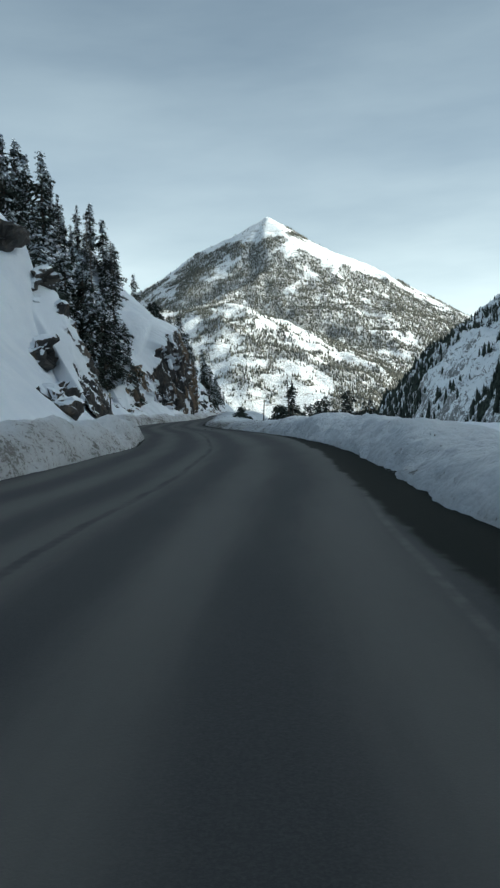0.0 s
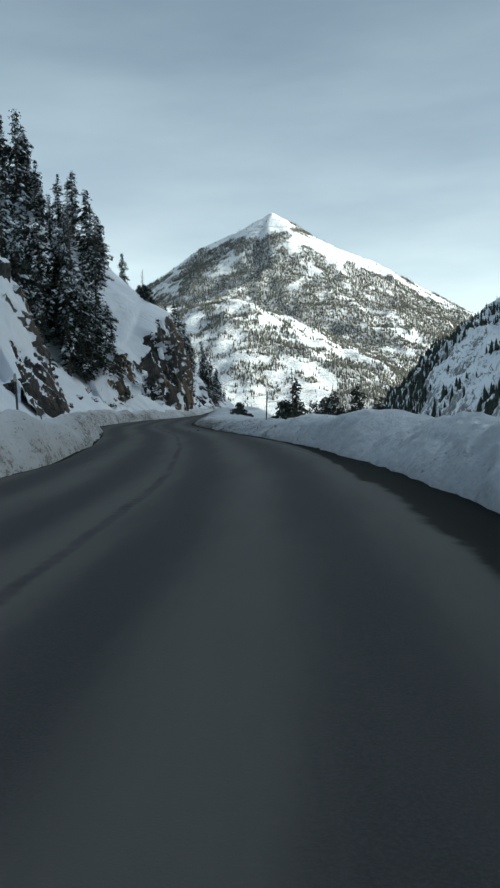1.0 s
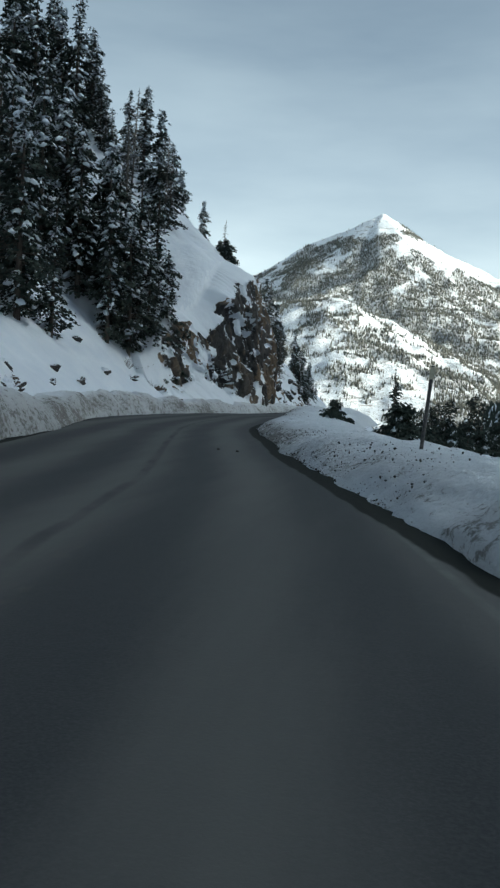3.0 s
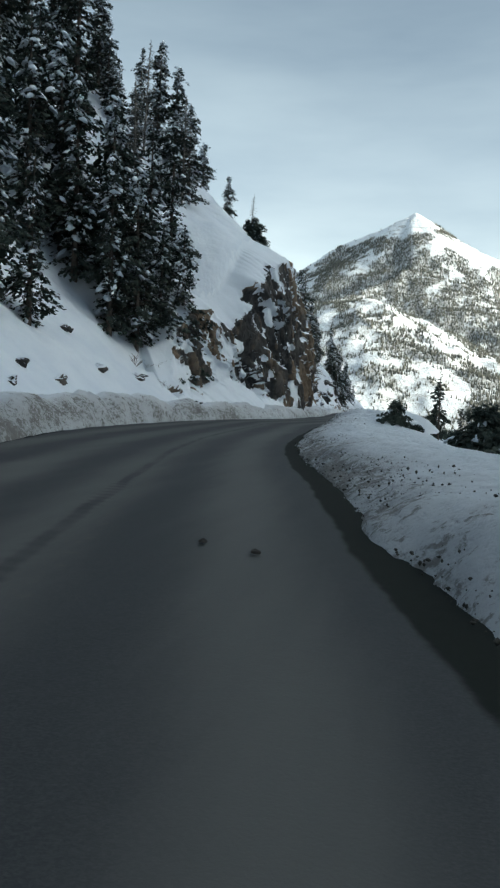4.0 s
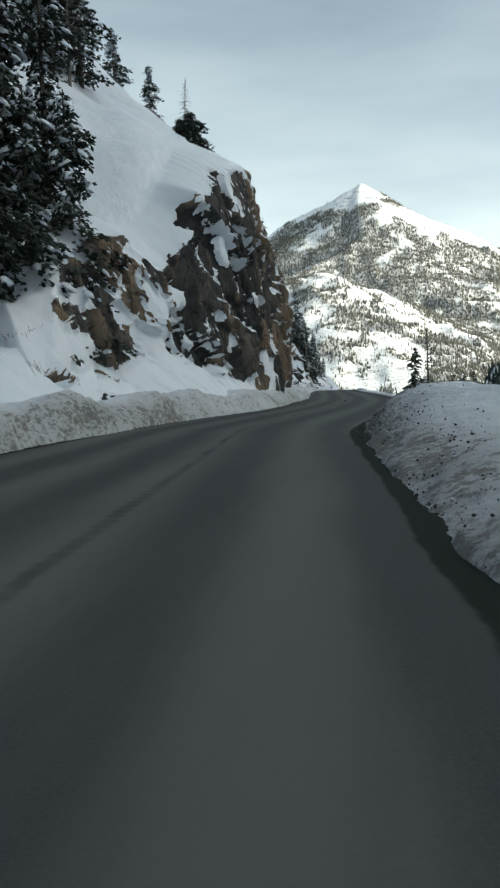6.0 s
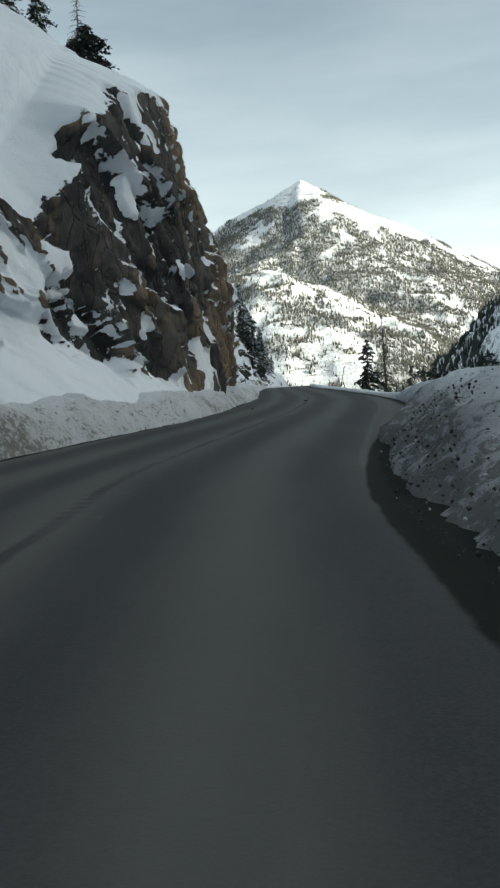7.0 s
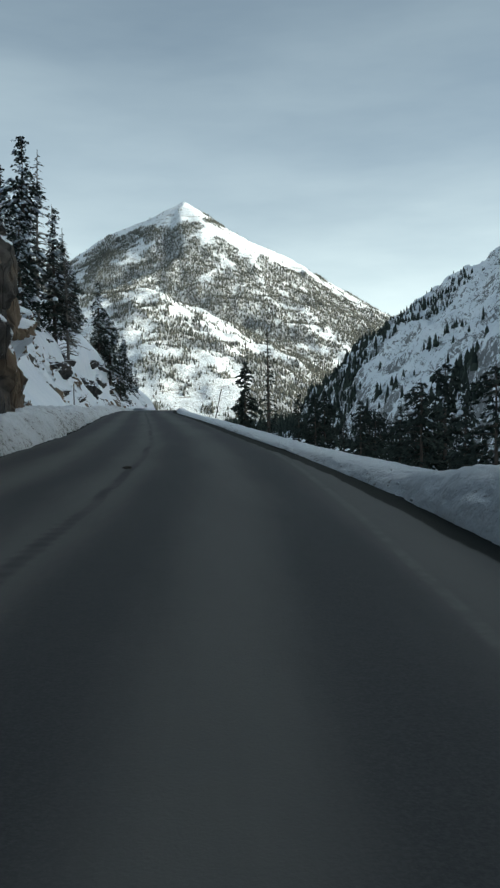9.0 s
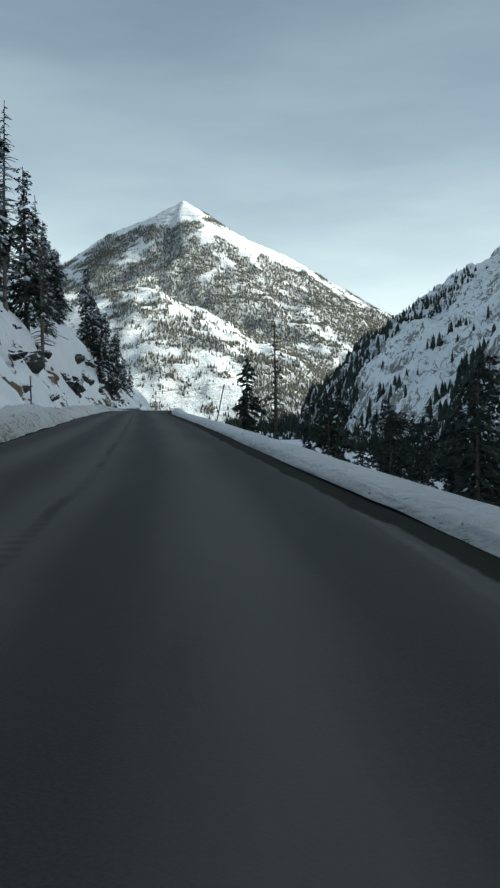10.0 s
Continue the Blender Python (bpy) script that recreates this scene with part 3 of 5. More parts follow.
def shards(a, b, seed, tilt=1.1, edge=0.11):
    """Broken rock: each cell of an uneven net is a flat facet of its own height and tilt, with a steep riser between neighbours.
    Gives the height, a number of the cell, and the way to its edge."""
    ia, ib = np.floor(a), np.floor(b)
    first, second = np.full(a.shape, 9.0), np.full(a.shape, 9.0)
    one, two = np.zeros((4, *a.shape)), np.zeros((4, *a.shape))
    for da in (-1, 0, 1):
        for db in (-1, 0, 1):
            ja, jb = ia + da, ib + db
            va = a - ja - 0.08 - 0.84 * lattice(ja, jb, seed)
            vb = b - jb - 0.08 - 0.84 * lattice(ja, jb, seed + 1)
            d = np.hypot(va, vb)
            cell = np.stack([va, vb, ja, jb])
            best, next_best = d < first, (d >= first) & (d < second)
            two = np.where(best, one, np.where(next_best, cell, two))
            second = np.where(best, first, np.where(next_best, d, second))
            one, first = np.where(best, cell, one), np.where(best, d, first)

    def facet(c):
        return lattice(c[2], c[3], seed + 2) - 0.5 + tilt * (1.5 * (lattice(c[2], c[3], seed + 3) - 0.5) * c[0] + 0.6 * (lattice(c[2], c[3], seed + 4) - 0.42) * -c[1])

    gap = second - first
    share = 0.5 + 0.5 * np.clip(gap / edge, 0, 1)
    return facet(one) * share + facet(two) * (1 - share), lattice(one[2], one[3], seed + 2), gap


def make_cliff(name, us, fx, rim, lean_by, rough, back_run, label, seed=0, pockets=(), upper_lean=0.0, drifted=0.0, apron=0.0):
    """A rock face over a plan line: slanting slabs, broken ledges, snow-filled pockets, and a cap that runs back under the snow."""
    vs = np.concatenate([np.linspace(0, 1, 130), 1 + np.linspace(0.04, 1, 24)])
    tx = np.gradient(fx, us)
    nx, ny = (1 / np.hypot(tx, 1))[:, None], (-tx / np.hypot(tx, 1))[:, None]
    f, back = np.minimum(vs, 1.0)[None], np.maximum(vs - 1.0, 0)[None]
    U, R = us[:, None], rim[:, None]
    reach = back_run * np.clip(R / 8, 0.08, 1)
    z = -0.2 + f * (R + 0.2) + back * reach * 0.8
    far_end = smoothstep(64.0, 74.0, U) * upper_lean
    lean = lean_by * f * R + 0.9 * np.maximum(f - 0.7, 0) ** 1.5 + back * reach + far_end * np.maximum(f - 0.4, 0) ** 1.3
    U = U + 0 * z
    # the joints dip steeply away along the road
    wob = fbm(U / 2.2, z / 2.6, 3, seed + 5) * 0.35
    w, v = 0.93 * U + 0.36 * z + wob, 0.93 * z - 0.36 * U + wob
    h1, own1, gap1 = shards(w / 2.7, v / 5.2, seed + 11, 1.3)
    h2, own2, gap2 = shards(w / 0.95 + 7.7, v / 2.6, seed + 23, 1.2)
    h3 = shards(w / 0.40 + 3.1, v / 1.05, seed + 37, 1.2)[0]
    h4 = shards(w / 0.17 + 1.3, v / 0.42, seed + 43, 1.2)[0]
    swell = 1.0 * fbm(U / 7, z / 7, 3, seed + 51)
    crisp = 1.4 * h1 + 0.45 * h2 + 0.22 * h3 + 0.10 * h4 - 0.30 * smoothstep(0.10, 0, gap1) - 0.14 * smoothstep(0.12, 0, gap2) + 0.10 * fbm(U / 0.35, z / 0.35, 3, seed + 61)
    fill = np.zeros(z.shape)
    ragged = 1.0 * fbm(w / 0.6, v / 1.6, 4, seed + 71) + 0.7 * h2 + 0.5 * h3
    for pu, pz, ru, rz, slant in pockets:
        near = 1.0 - np.hypot((U - pu) / ru, (z - pz - slant * (U - pu)) / rz) + ragged
        fill = np.maximum(fill, np.clip(near * 3.0, 0, 1))
    drift = np.clip((1.3 * fbm(U / 3.4, z / 2.6, 4, seed + 81) + 0.5 * h1 + drifted - 0.5) * 5, 0, 1)
    fill = np.maximum(fill, drift)
    heap = np.clip((apron - z + 0.6 * ragged + 0.5 * h1) * 2.0, 0, 1) * (apron > 0)
    fill = np.maximum(fill, heap)
    fill = np.maximum(fill, np.clip((back - 0.06 + 0.09 * ragged) * 12, 0, 1))
    out = swell + crisp * (1 - 0.8 * fill) - 0.22 * fill
    out = out * rough * np.minimum(1, f * 4 + 0.2) * (1 - 0.9 * back) * (1 - 0.35 * f ** 3)
    out = out + np.maximum(apron - z, 0) * 0.75
    X = fx[:, None] - nx * lean + nx * out
    Y = U - ny * lean + ny * out
    ground_z = land(X, Y)
    soft = np.hanning(81)
    R = np.convolve(np.pad(rim, 40, mode="edge"), soft / soft.sum(), mode="valid")[:, None]
    Z = z + (np.maximum(ground_z - 0.10, R + 0.62 * reach * back) - z) * smoothstep(0.05, 0.7, back)
    Z = Z + (np.minimum(ground_z - 0.3, Z) - Z) * smoothstep(0.8, 1.0, back) + 0.15 * (own1 - 0.5) * rough * (1 - back) * (1 - fill)
    rows = np.stack([X, Y, Z], -1)
    me = mesh_from_grid(name, np.arange(len(vs)), np.arange(len(us)), np.zeros((len(us), len(vs))))
    me.vertices.foreach_set("co", rows[:, ::-1].reshape(-1, 3).astype(np.float32).ravel())
    me.update()
    flat = np.cross(np.gradient(rows, axis=0), np.gradient(rows, axis=1))
    flat = np.abs(flat[..., 2]) / (np.linalg.norm(flat, axis=-1) + 1e-9)
    for _ in range(2):
        pad = np.pad(flat, 1, mode="edge")
        flat = (pad[1:-1, 1:-1] * 2 + pad[:-2, 1:-1] + pad[2:, 1:-1] + pad[1:-1, :-2] + pad[1:-1, 2:]) / 6
    flat = np.maximum(1.2 * flat - 0.06, 1.6 * fill)
    for key, values in (("ledge", flat), ("tone", 0.7 * own1 + 0.3 * own2), ("joint", np.minimum(gap1 * 1.6, gap2))):
        me.attributes.new(key, "FLOAT", "POINT").data.foreach_set("value", values[:, ::-1].astype(np.float32).ravel())
    return sheet(name, me, ROCK, label, "", "cliff")


c_us = np.arange(43.5, 97.0, 0.11)
CLIFF_RIM = np.interp(c_us, [43.5, 45.0, 46.5, 48.2, 50.6, 52.7, 53.8, 54.7, 55.6, 56.7, 57.6, 58.2, 60.4, 63, 66.7, 73, 78, 84, 88, 92, 97],
                      [0.1, 0.8, 2.8, 5.6, 7.8, 8.2, 7.3, 6.7, 7.0, 8.1, 9.2, 10.8, 12.1, 13.3, 14.3, 14.6, 14.5, 13.9, 10.8, 6.7, 3.5])
make_cliff("cliff", c_us, face_of(c_us), CLIFF_RIM, 0.085, 0.9, 5.6, "steep fractured brown rock cliff with snow on its ledges", 0, POCKETS, 0.7,
           np.interp(c_us, [42, 53, 56, 60, 75], [0.24, 0.26, 0.24, 0.16, 0.14])[:, None], np.interp(c_us, [44, 47, 51.5, 54, 56.5, 58, 62.7, 66, 90, 96], [0.05, 1.9, 1.9, 3.0, 2.8, 2.2, 1.1, 0.6, 0.5, 0.05])[:, None])
c_us = np.arange(99.0, 222.0, 0.25)
make_cliff("roadside_outcrop", c_us, foot_of(c_us) + 0.1, 2.0 + 5.0 * np.clip(0.45 + fbm(c_us / 9, c_us * 0 + 2, 3, 77), 0, 1) * smoothstep(99, 106, c_us) * smoothstep(222, 210, c_us), 0.62, 0.7, 2.0,
           "low broken rock outcrop half buried in roadside snow", 90, (), 0.0, 0.52)
c_us = np.arange(-8.0, 13.0, 0.11)
make_cliff("rock_spur", c_us, foot_of(c_us) + 0.35, 10.5 * spur_of(c_us) + 0.2, 0.36, 0.8, 3.2, "snow-plastered rocky spur above the roadside bank", 40, (), 0.0, 0.59, (1.6 * spur_of(c_us) ** 2)[:, None])


# ---- mountains ----
def crest_height(x, y, crests, slope_noise):
    """The highest of several crest lines, each falling away to both sides."""
    best = np.full(x.shape, -400.0)
    for pts, fall in crests:
        fall_l, fall_r = fall if isinstance(fall, tuple) else (fall, fall)
        for (x0, y0, z0), (x1, y1, z1) in zip(pts, pts[1:]):
            dx, dy = x1 - x0, y1 - y0
            t = np.clip(((x - x0) * dx + (y - y0) * dy) / (dx * dx + dy * dy), 0, 1)
            dist = np.hypot(x - x0 - t * dx, y - y0 - t * dy)
            side = np.where(dx * (y - y0) - dy * (x - x0) > 0, fall_l, fall_r)
            h = z0 + t * (z1 - z0) - side * dist * slope_noise
            k = 14.0
            hi, lo = np.maximum(best, h), np.minimum(best, h)
            best = hi + k * np.log1p(np.exp(-(hi - lo) / k)) - k * np.log(2) * np.exp(-(hi - lo) / k)
    return best


MAIN_CRESTS = [
    ([(0, 3300, 790), (60, 3280, 737), (125, 3260, 692), (190, 3250, 658), (260, 3240, 622), (430, 3220, 550), (500, 3220, 505), (627, 3220, 420), (720, 3210, 363), (808, 3200, 310), (930, 3200, 248), (1500, 3200, 100)], 0.72),
    ([(0, 3300, 790), (-60, 3300, 747), (-134, 3300, 710), (-280, 3300, 652), (-387, 3280, 586), (-506, 3260, 510), (-950, 3200, 320)], (0.66, 0.75)),
    ([(190, 3250, 640), (60, 2960, 545), (-60, 2720, 425), (-200, 2480, 330), (-380, 2350, 290)], (0.55, 0.95)),
    ([(460, 3220, 535), (480, 2800, 330), (540, 2450, 160), (560, 2200, 40)], 0.6),
    ([(-520, 2300, 330), (-270, 2230, 285), (-97, 2180, 300), (10, 2140, 205), (160, 2080, 95), (320, 2000, 0)], 0.5),
    ([(-60, 2200, 250), (-150, 1900, 110), (-190, 1600, 10)], 0.45),
    ([(808, 3200, 312), (700, 2700, 180), (640, 2300, 60)], 0.5),
]
mxs, mys = spaced((-1100, 1500, 9)), spaced((1350, 3500, 10))
mx, my = np.meshgrid(mxs, mys)
warp_x, warp_y = fbm(mx / 260, my / 260, 4, 61) * 55, fbm(mx / 260, my / 260, 4, 67) * 55


def skyline(x):
    """Height of the main crest."""
    return np.interp(x, [-950, -506, -387, -280, -134, -60, 0, 60, 125, 190, 260, 430, 500, 627, 720, 808, 930, 1500], [320, 510, 586, 652, 710, 747, 790, 737, 692, 658, 622, 550, 505, 420, 363, 310, 248, 150])


mz = crest_height(mx + warp_x * 0.35, my + warp_y, MAIN_CRESTS, 1.0)
mz = mz + (ridged(mx / 170, my / 170, 5, 71) - 0.6) * 46 * smoothstep(8, 130, skyline(mx) - mz) * smoothstep(-70, 90, mz) * smoothstep(3280, 3180, my) * (1 - 0.6 * smoothstep(120, -60, mx) * smoothstep(2750, 2950, my)) + fbm(mx / 30, my / 30, 4, 75) * (5 - 3.2 * smoothstep(120, -60, mx) * smoothstep(2650, 2850, my))
mz = np.maximum(mz, -70)


def woods_of(x, y, z):
    """How thickly the flank is wooded: bare summit and right-hand crest, open sunny shoulder, woods between."""
    w = 0.75 * fbm(x / 170, y / 170, 5, 81) + 0.6 * fbm(x / 42, y / 42, 3, 83) + 0.4 * fbm(x / 14, y / 14, 2, 85) + 0.36
    crest = skyline(x)
    w = w - 3.0 * smoothstep(632, 666, z + 30 * fbm(x / 55, y / 55, 3, 89)) * (1 - smoothstep(60, 95, x + 25 * fbm(x / 40, y / 40, 3, 92)))
    deep = np.interp(x, [70, 130, 200, 330, 430, 520], [150, 110, 110, 100, 55, 25])
    w = w - 1.6 * smoothstep(deep + 25, deep - 25, crest - z + 45 * fbm(x / 50, y / 50, 4, 87)) * smoothstep(90, 140, x + 0.5 * (crest - z)) * smoothstep(540, 480, x) * (1 - 0.9 * smoothstep(200, 150, x) * smoothstep(70, 30, crest - z))
    w = w - 0.6 * smoothstep(110, 30, crest - z) * smoothstep(430, 560, x) * (0.6 + 1.2 * fbm(x / 60, y / 60, 3, 84))
    w = w - 1.3 * smoothstep(48, 22, crest - z + 34 * fbm(x / 40, y / 40, 3, 90)) * smoothstep(-40, -110, x)
    w = w + 0.5 * smoothstep(520, 600, z) * smoothstep(700, 680, z) * smoothstep(170, 110, x) * smoothstep(-330, -200, x)
    w = w + 0.85 * smoothstep(2600, 2800, y) * smoothstep(150, 30, x)
    gully = ridged((z - 0.75 * x) / 95, (z + x) / 420, 3, 88)
    w = w - 1.4 * smoothstep(0.64, 0.80, gully) * smoothstep(2600, 2750, y) * smoothstep(150, 60, x)
    w = w - 0.12 * smoothstep(90, 20, z) * smoothstep(220, 120, x)
    w = w - 0.9 * smoothstep(95, 55, np.hypot(x + 205, (z - 590) * 1.5)) * smoothstep(2700, 2900, y)
    brow = np.interp(x, [-900, -520, -97, 160, 320, 420], [2330, 2300, 2190, 2080, 2000, 1900])
    w = w - 0.30 * smoothstep(brow + 25, brow - 35, y) * smoothstep(360, 250, x)
    w = w + 0.9 * smoothstep(90, 170, x) * smoothstep(110, 50, z) * smoothstep(2150, 2000, y)
    w = w + 0.10 * smoothstep(brow + 20, brow + 120, y) * smoothstep(560, 420, z)
    return smoothstep(0.06, 0.34, w)


mw = woods_of(mx, my, mz)
mountain = sheet("mountain", mesh_from_grid("mountain", mxs, mys, mz, [("woods", mw)]), FLANK, "sunlit snowy peak with forested flanks across the valley", "", "mountain")

SIDE_CRESTS = [
    ([(300, 1900, -90), (345, 1750, -65), (445, 1600, 18), (490, 1420, 100), (524, 1300, 222), (680, 1000, 450), (820, 600, 540), (780, 0, 620), (740, -600, 640), (740, -1700, 640)], 0.84),
    ([(540, 1250, 240), (390, 1130, 95), (300, 1060, -10)], 0.8),
    ([(740, 850, 400), (520, 800, 170), (360, 760, 0)], 0.8),
]
sxs, sys_ = spaced((80, 840, 4.5), (840, 1100, 10)), spaced((-1900, 300, 30), (300, 1900, 4.5), (1900, 2000, 9))
sx, sy = np.meshgrid(sxs, sys_)
sz = crest_height(sx + fbm(sx / 160, sy / 160, 4, 91) * 28, sy + fbm(sx / 160, sy / 160, 4, 93) * 28, SIDE_CRESTS, 1.0)
sz = np.where(sz > 0, sz * 0.86, sz) + (ridged(sx / 95, sy / 95, 6, 95) - 0.6) * 46 + (ridged(sx / 34, sy / 40, 4, 99) - 0.6) * 20 + (ridged(sx / 15, sy / 13, 3, 98) - 0.6) * 10 + fbm(sx / 20, sy / 20, 4, 97) * 6
sz = np.maximum(sz, -75) - 90 * smoothstep(190, 110, sx)
sw = smoothstep(0.02, 0.3, 2.0 * fbm(sx / 70, sy / 70, 5, 101) - smoothstep(0, 110, sz) * 0.85 + 0.75 * smoothstep(470, 340, sx) * smoothstep(700, 1000, sy))
canyon_wall = sheet("canyon_wall", mesh_from_grid("canyon_wall", sxs, sys_, sz, [("woods", sw), ("crag", np.ones_like(sz))]), CRAGS, "shaded snowy canyon side with scattered conifers", "", "mountain")


# ---- woods on the far slopes ----
def tri_mesh(name, verts, tris, material, smooth=False):
    me = bpy.data.meshes.new(name)
    verts, tris = np.asarray(verts, np.float32), np.asarray(tris, np.int32)
    me.vertices.add(len(verts))
    me.vertices.foreach_set("co", verts.ravel())
    me.loops.add(tris.size)
    me.loops.foreach_set("vertex_index", tris.ravel())
    me.polygons.add(len(tris))
    me.polygons.foreach_set("loop_start", np.arange(0, tris.size, 3, dtype=np.int32))
    me.update(calc_edges=True)
    if smooth:
        me.polygons.foreach_set("use_smooth", np.ones(len(tris), dtype=bool))
    me.materials.append(material)
    return me


def cone_wood(name, px, py, pz, tall, slim, material, label, rng, tiers=1):
    """Very many small far conifers, each a ragged cone or two, in one mesh."""
    n, sides = len(px), 5
    verts, tris, base = [], [], 0
    for k in range(tiers):
        lo = k / (tiers + 0.6)
        hi = 1.0 if k == tiers - 1 else lo + 0.62
        ang = rng.uniform(0, 6.28, n)[:, None] + np.arange(sides)[None] * (2 * np.pi / sides)
        rad = (tall * slim * (1 - lo * 0.75))[:, None] * rng.uniform(0.65, 1.25, (n, sides))
        ring = np.stack([px[:, None] + rad * np.cos(ang), py[:, None] + rad * np.sin(ang),
                         pz[:, None] + tall[:, None] * (lo + rng.uniform(-0.04, 0.06, (n, sides)))], -1)
        tip = np.stack([px, py, pz + tall * hi], -1)[:, None]
        verts.append(np.concatenate([ring, tip], 1).reshape(-1, 3))
        i = base + np.arange(n)[:, None] * (sides + 1)
        j = np.arange(sides)[None]
        tris.append(np.stack([i + j, i + (j + 1) % sides, np.broadcast_to(i + sides, (n, sides))], -1).reshape(-1, 3))
        base += n * (sides + 1)
    return tagged(new(name, tri_mesh(name, np.concatenate(verts), np.concatenate(tris), material)), label, "forest", "", "stuff")


def sample_grid(xs, ys, zs, px, py):
    """Heights of a sheet at given places."""
    fx, fy = np.interp(px, xs, np.arange(len(xs))), np.interp(py, ys, np.arange(len(ys)))
    ix, iy = np.minimum(fx.astype(int), len(xs) - 2), np.minimum(fy.astype(int), len(ys) - 2)
    fx, fy = fx - ix, fy - iy
    return (zs[iy, ix] * (1 - fx) + zs[iy, ix + 1] * fx) * (1 - fy) + (zs[iy + 1, ix] * (1 - fx) + zs[iy + 1, ix + 1] * fx) * fy


rng = np.random.default_rng(11)
cx, cy = rng.uniform(-900, 1200, 230000), rng.uniform(1400, 3330, 230000)
cz = sample_grid(mxs, mys, mz, cx, cy)
keep = rng.random(len(cx)) < sample_grid(mxs, mys, mw, cx, cy) * 0.95 + 0.012
cx, cy, cz = cx[keep], cy[keep], cz[keep]
cone_wood("mountain_forest", cx, cy, cz - 1, 4.0 + 7.5 * rng.random(len(cx)) ** 1.5, rng.uniform(0.15, 0.25, len(cx)), FAR_HAZE_NEEDLES,
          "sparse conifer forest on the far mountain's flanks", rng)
cx, cy = rng.uniform(130, 900, 60000), rng.uniform(200, 1900, 60000)
cz = sample_grid(sxs, sys_, sz, cx, cy)
keep = rng.random(len(cx)) < sample_grid(sxs, sys_, sw, cx, cy) * 0.9 + 0.004
cx, cy, cz = cx[keep], cy[keep], cz[keep]
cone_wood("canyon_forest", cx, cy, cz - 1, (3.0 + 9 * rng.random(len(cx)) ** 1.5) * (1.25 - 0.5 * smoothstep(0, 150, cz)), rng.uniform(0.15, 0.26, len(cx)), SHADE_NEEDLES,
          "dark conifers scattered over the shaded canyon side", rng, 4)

cy = rng.uniform(420, 1500, 9000)
cx = -5 + (cy - 67) * np.tan(np.radians(rng.uniform(3.0, 24.0, 9000)))
keep = fbm(cx / 60, cy / 120, 4, 103) > rng.uniform(-0.45, 0.25, 9000)
cx, cy = cx[keep], cy[keep]
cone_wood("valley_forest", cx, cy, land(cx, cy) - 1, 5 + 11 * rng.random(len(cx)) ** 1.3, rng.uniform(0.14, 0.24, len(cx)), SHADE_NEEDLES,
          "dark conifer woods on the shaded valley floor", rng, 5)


# ---- trees ----
def thing(name, label, category, group=""):
    return tagged(new(name), label, category, group)


def part(name, me, parent, label=""):
    ob = new(name, me)
    ob.parent = parent
    return tagged(ob, label) if label else ob


def tube(path, radii, sides=7):
    """A round tapering tube along points."""
    path = np.asarray(path, float)
    ring = np.arange(sides) * (2 * np.pi / sides)
    ahead = np.gradient(path, axis=0)
    ahead /= np.linalg.norm(ahead, axis=1, keepdims=True) + 1e-9
    ref = np.where(np.abs(ahead[:, 2:3]) > 0.9, [[1.0, 0, 0]], [[0, 0, 1.0]])
    side = np.cross(ahead, ref)
    side /= np.linalg.norm(side, axis=1, keepdims=True)
    up = np.cross(side, ahead)
    v = path[:, None] + np.asarray(radii)[:, None, None] * (np.cos(ring)[None, :, None] * side[:, None] + np.sin(ring)[None, :, None] * up[:, None])
    n = len(path)
    i = (np.arange(n - 1)[:, None] * sides + np.arange(sides)[None]).ravel()
    j = (np.arange(n - 1)[:, None] * sides + (np.arange(sides)[None] + 1) % sides).ravel()
    return v.reshape(-1, 3), np.concatenate([np.stack([i, j, j + sides], -1), np.stack([i, j + sides, i + sides], -1)])


def joined(pieces):
    verts, tris, base = [], [], 0
    for v, t in pieces:
        verts.append(v)
        tris.append(t + base)
        base += len(v)
    return np.concatenate(verts), np.concatenate(tris)


def sprays(centres, out, size, rng, droop):
    """Small ragged boughs: for each place two crossed, bent leaf-shaped blades that hang outwards."""
    n = len(centres)
    verts, tris, base = [], [], 0
    for k in range(2):
        d = out + rng.normal(0, 0.35, (n, 3))
        d[:, 2] -= droop
        d /= np.linalg.norm(d, axis=1, keepdims=True)
        s = np.cross(d, rng.normal(0, 0.35, (n, 3)) + [0, 0, 1.0])
        s /= np.linalg.norm(s, axis=1, keepdims=True) + 1e-9
        u = np.cross(s, d)
        L = (size * rng.uniform(0.7, 1.3, n))[:, None]
        W = L * rng.uniform(0.30, 0.5, n)[:, None]
        a, b = centres - d * L * 0.45, centres + d * L * 0.65 - u * L * 0.12
        l, r = centres + s * W - u * L * 0.10, centres - s * W - u * L * 0.10
        m = centres + u * L * 0.06 + d * L * 0.1
        verts.append(np.stack([a, l, b, r, m], 1).reshape(-1, 3))
        i = base + np.arange(n)[:, None] * 5
        tris.append(np.concatenate([i + np.array([[0, 1, 4]]), i + np.array([[1, 2, 4]]), i + np.array([[2, 3, 4]]), i + np.array([[3, 0, 4]])]))
        base += n * 5
    return np.concatenate(verts), np.concatenate(tris)


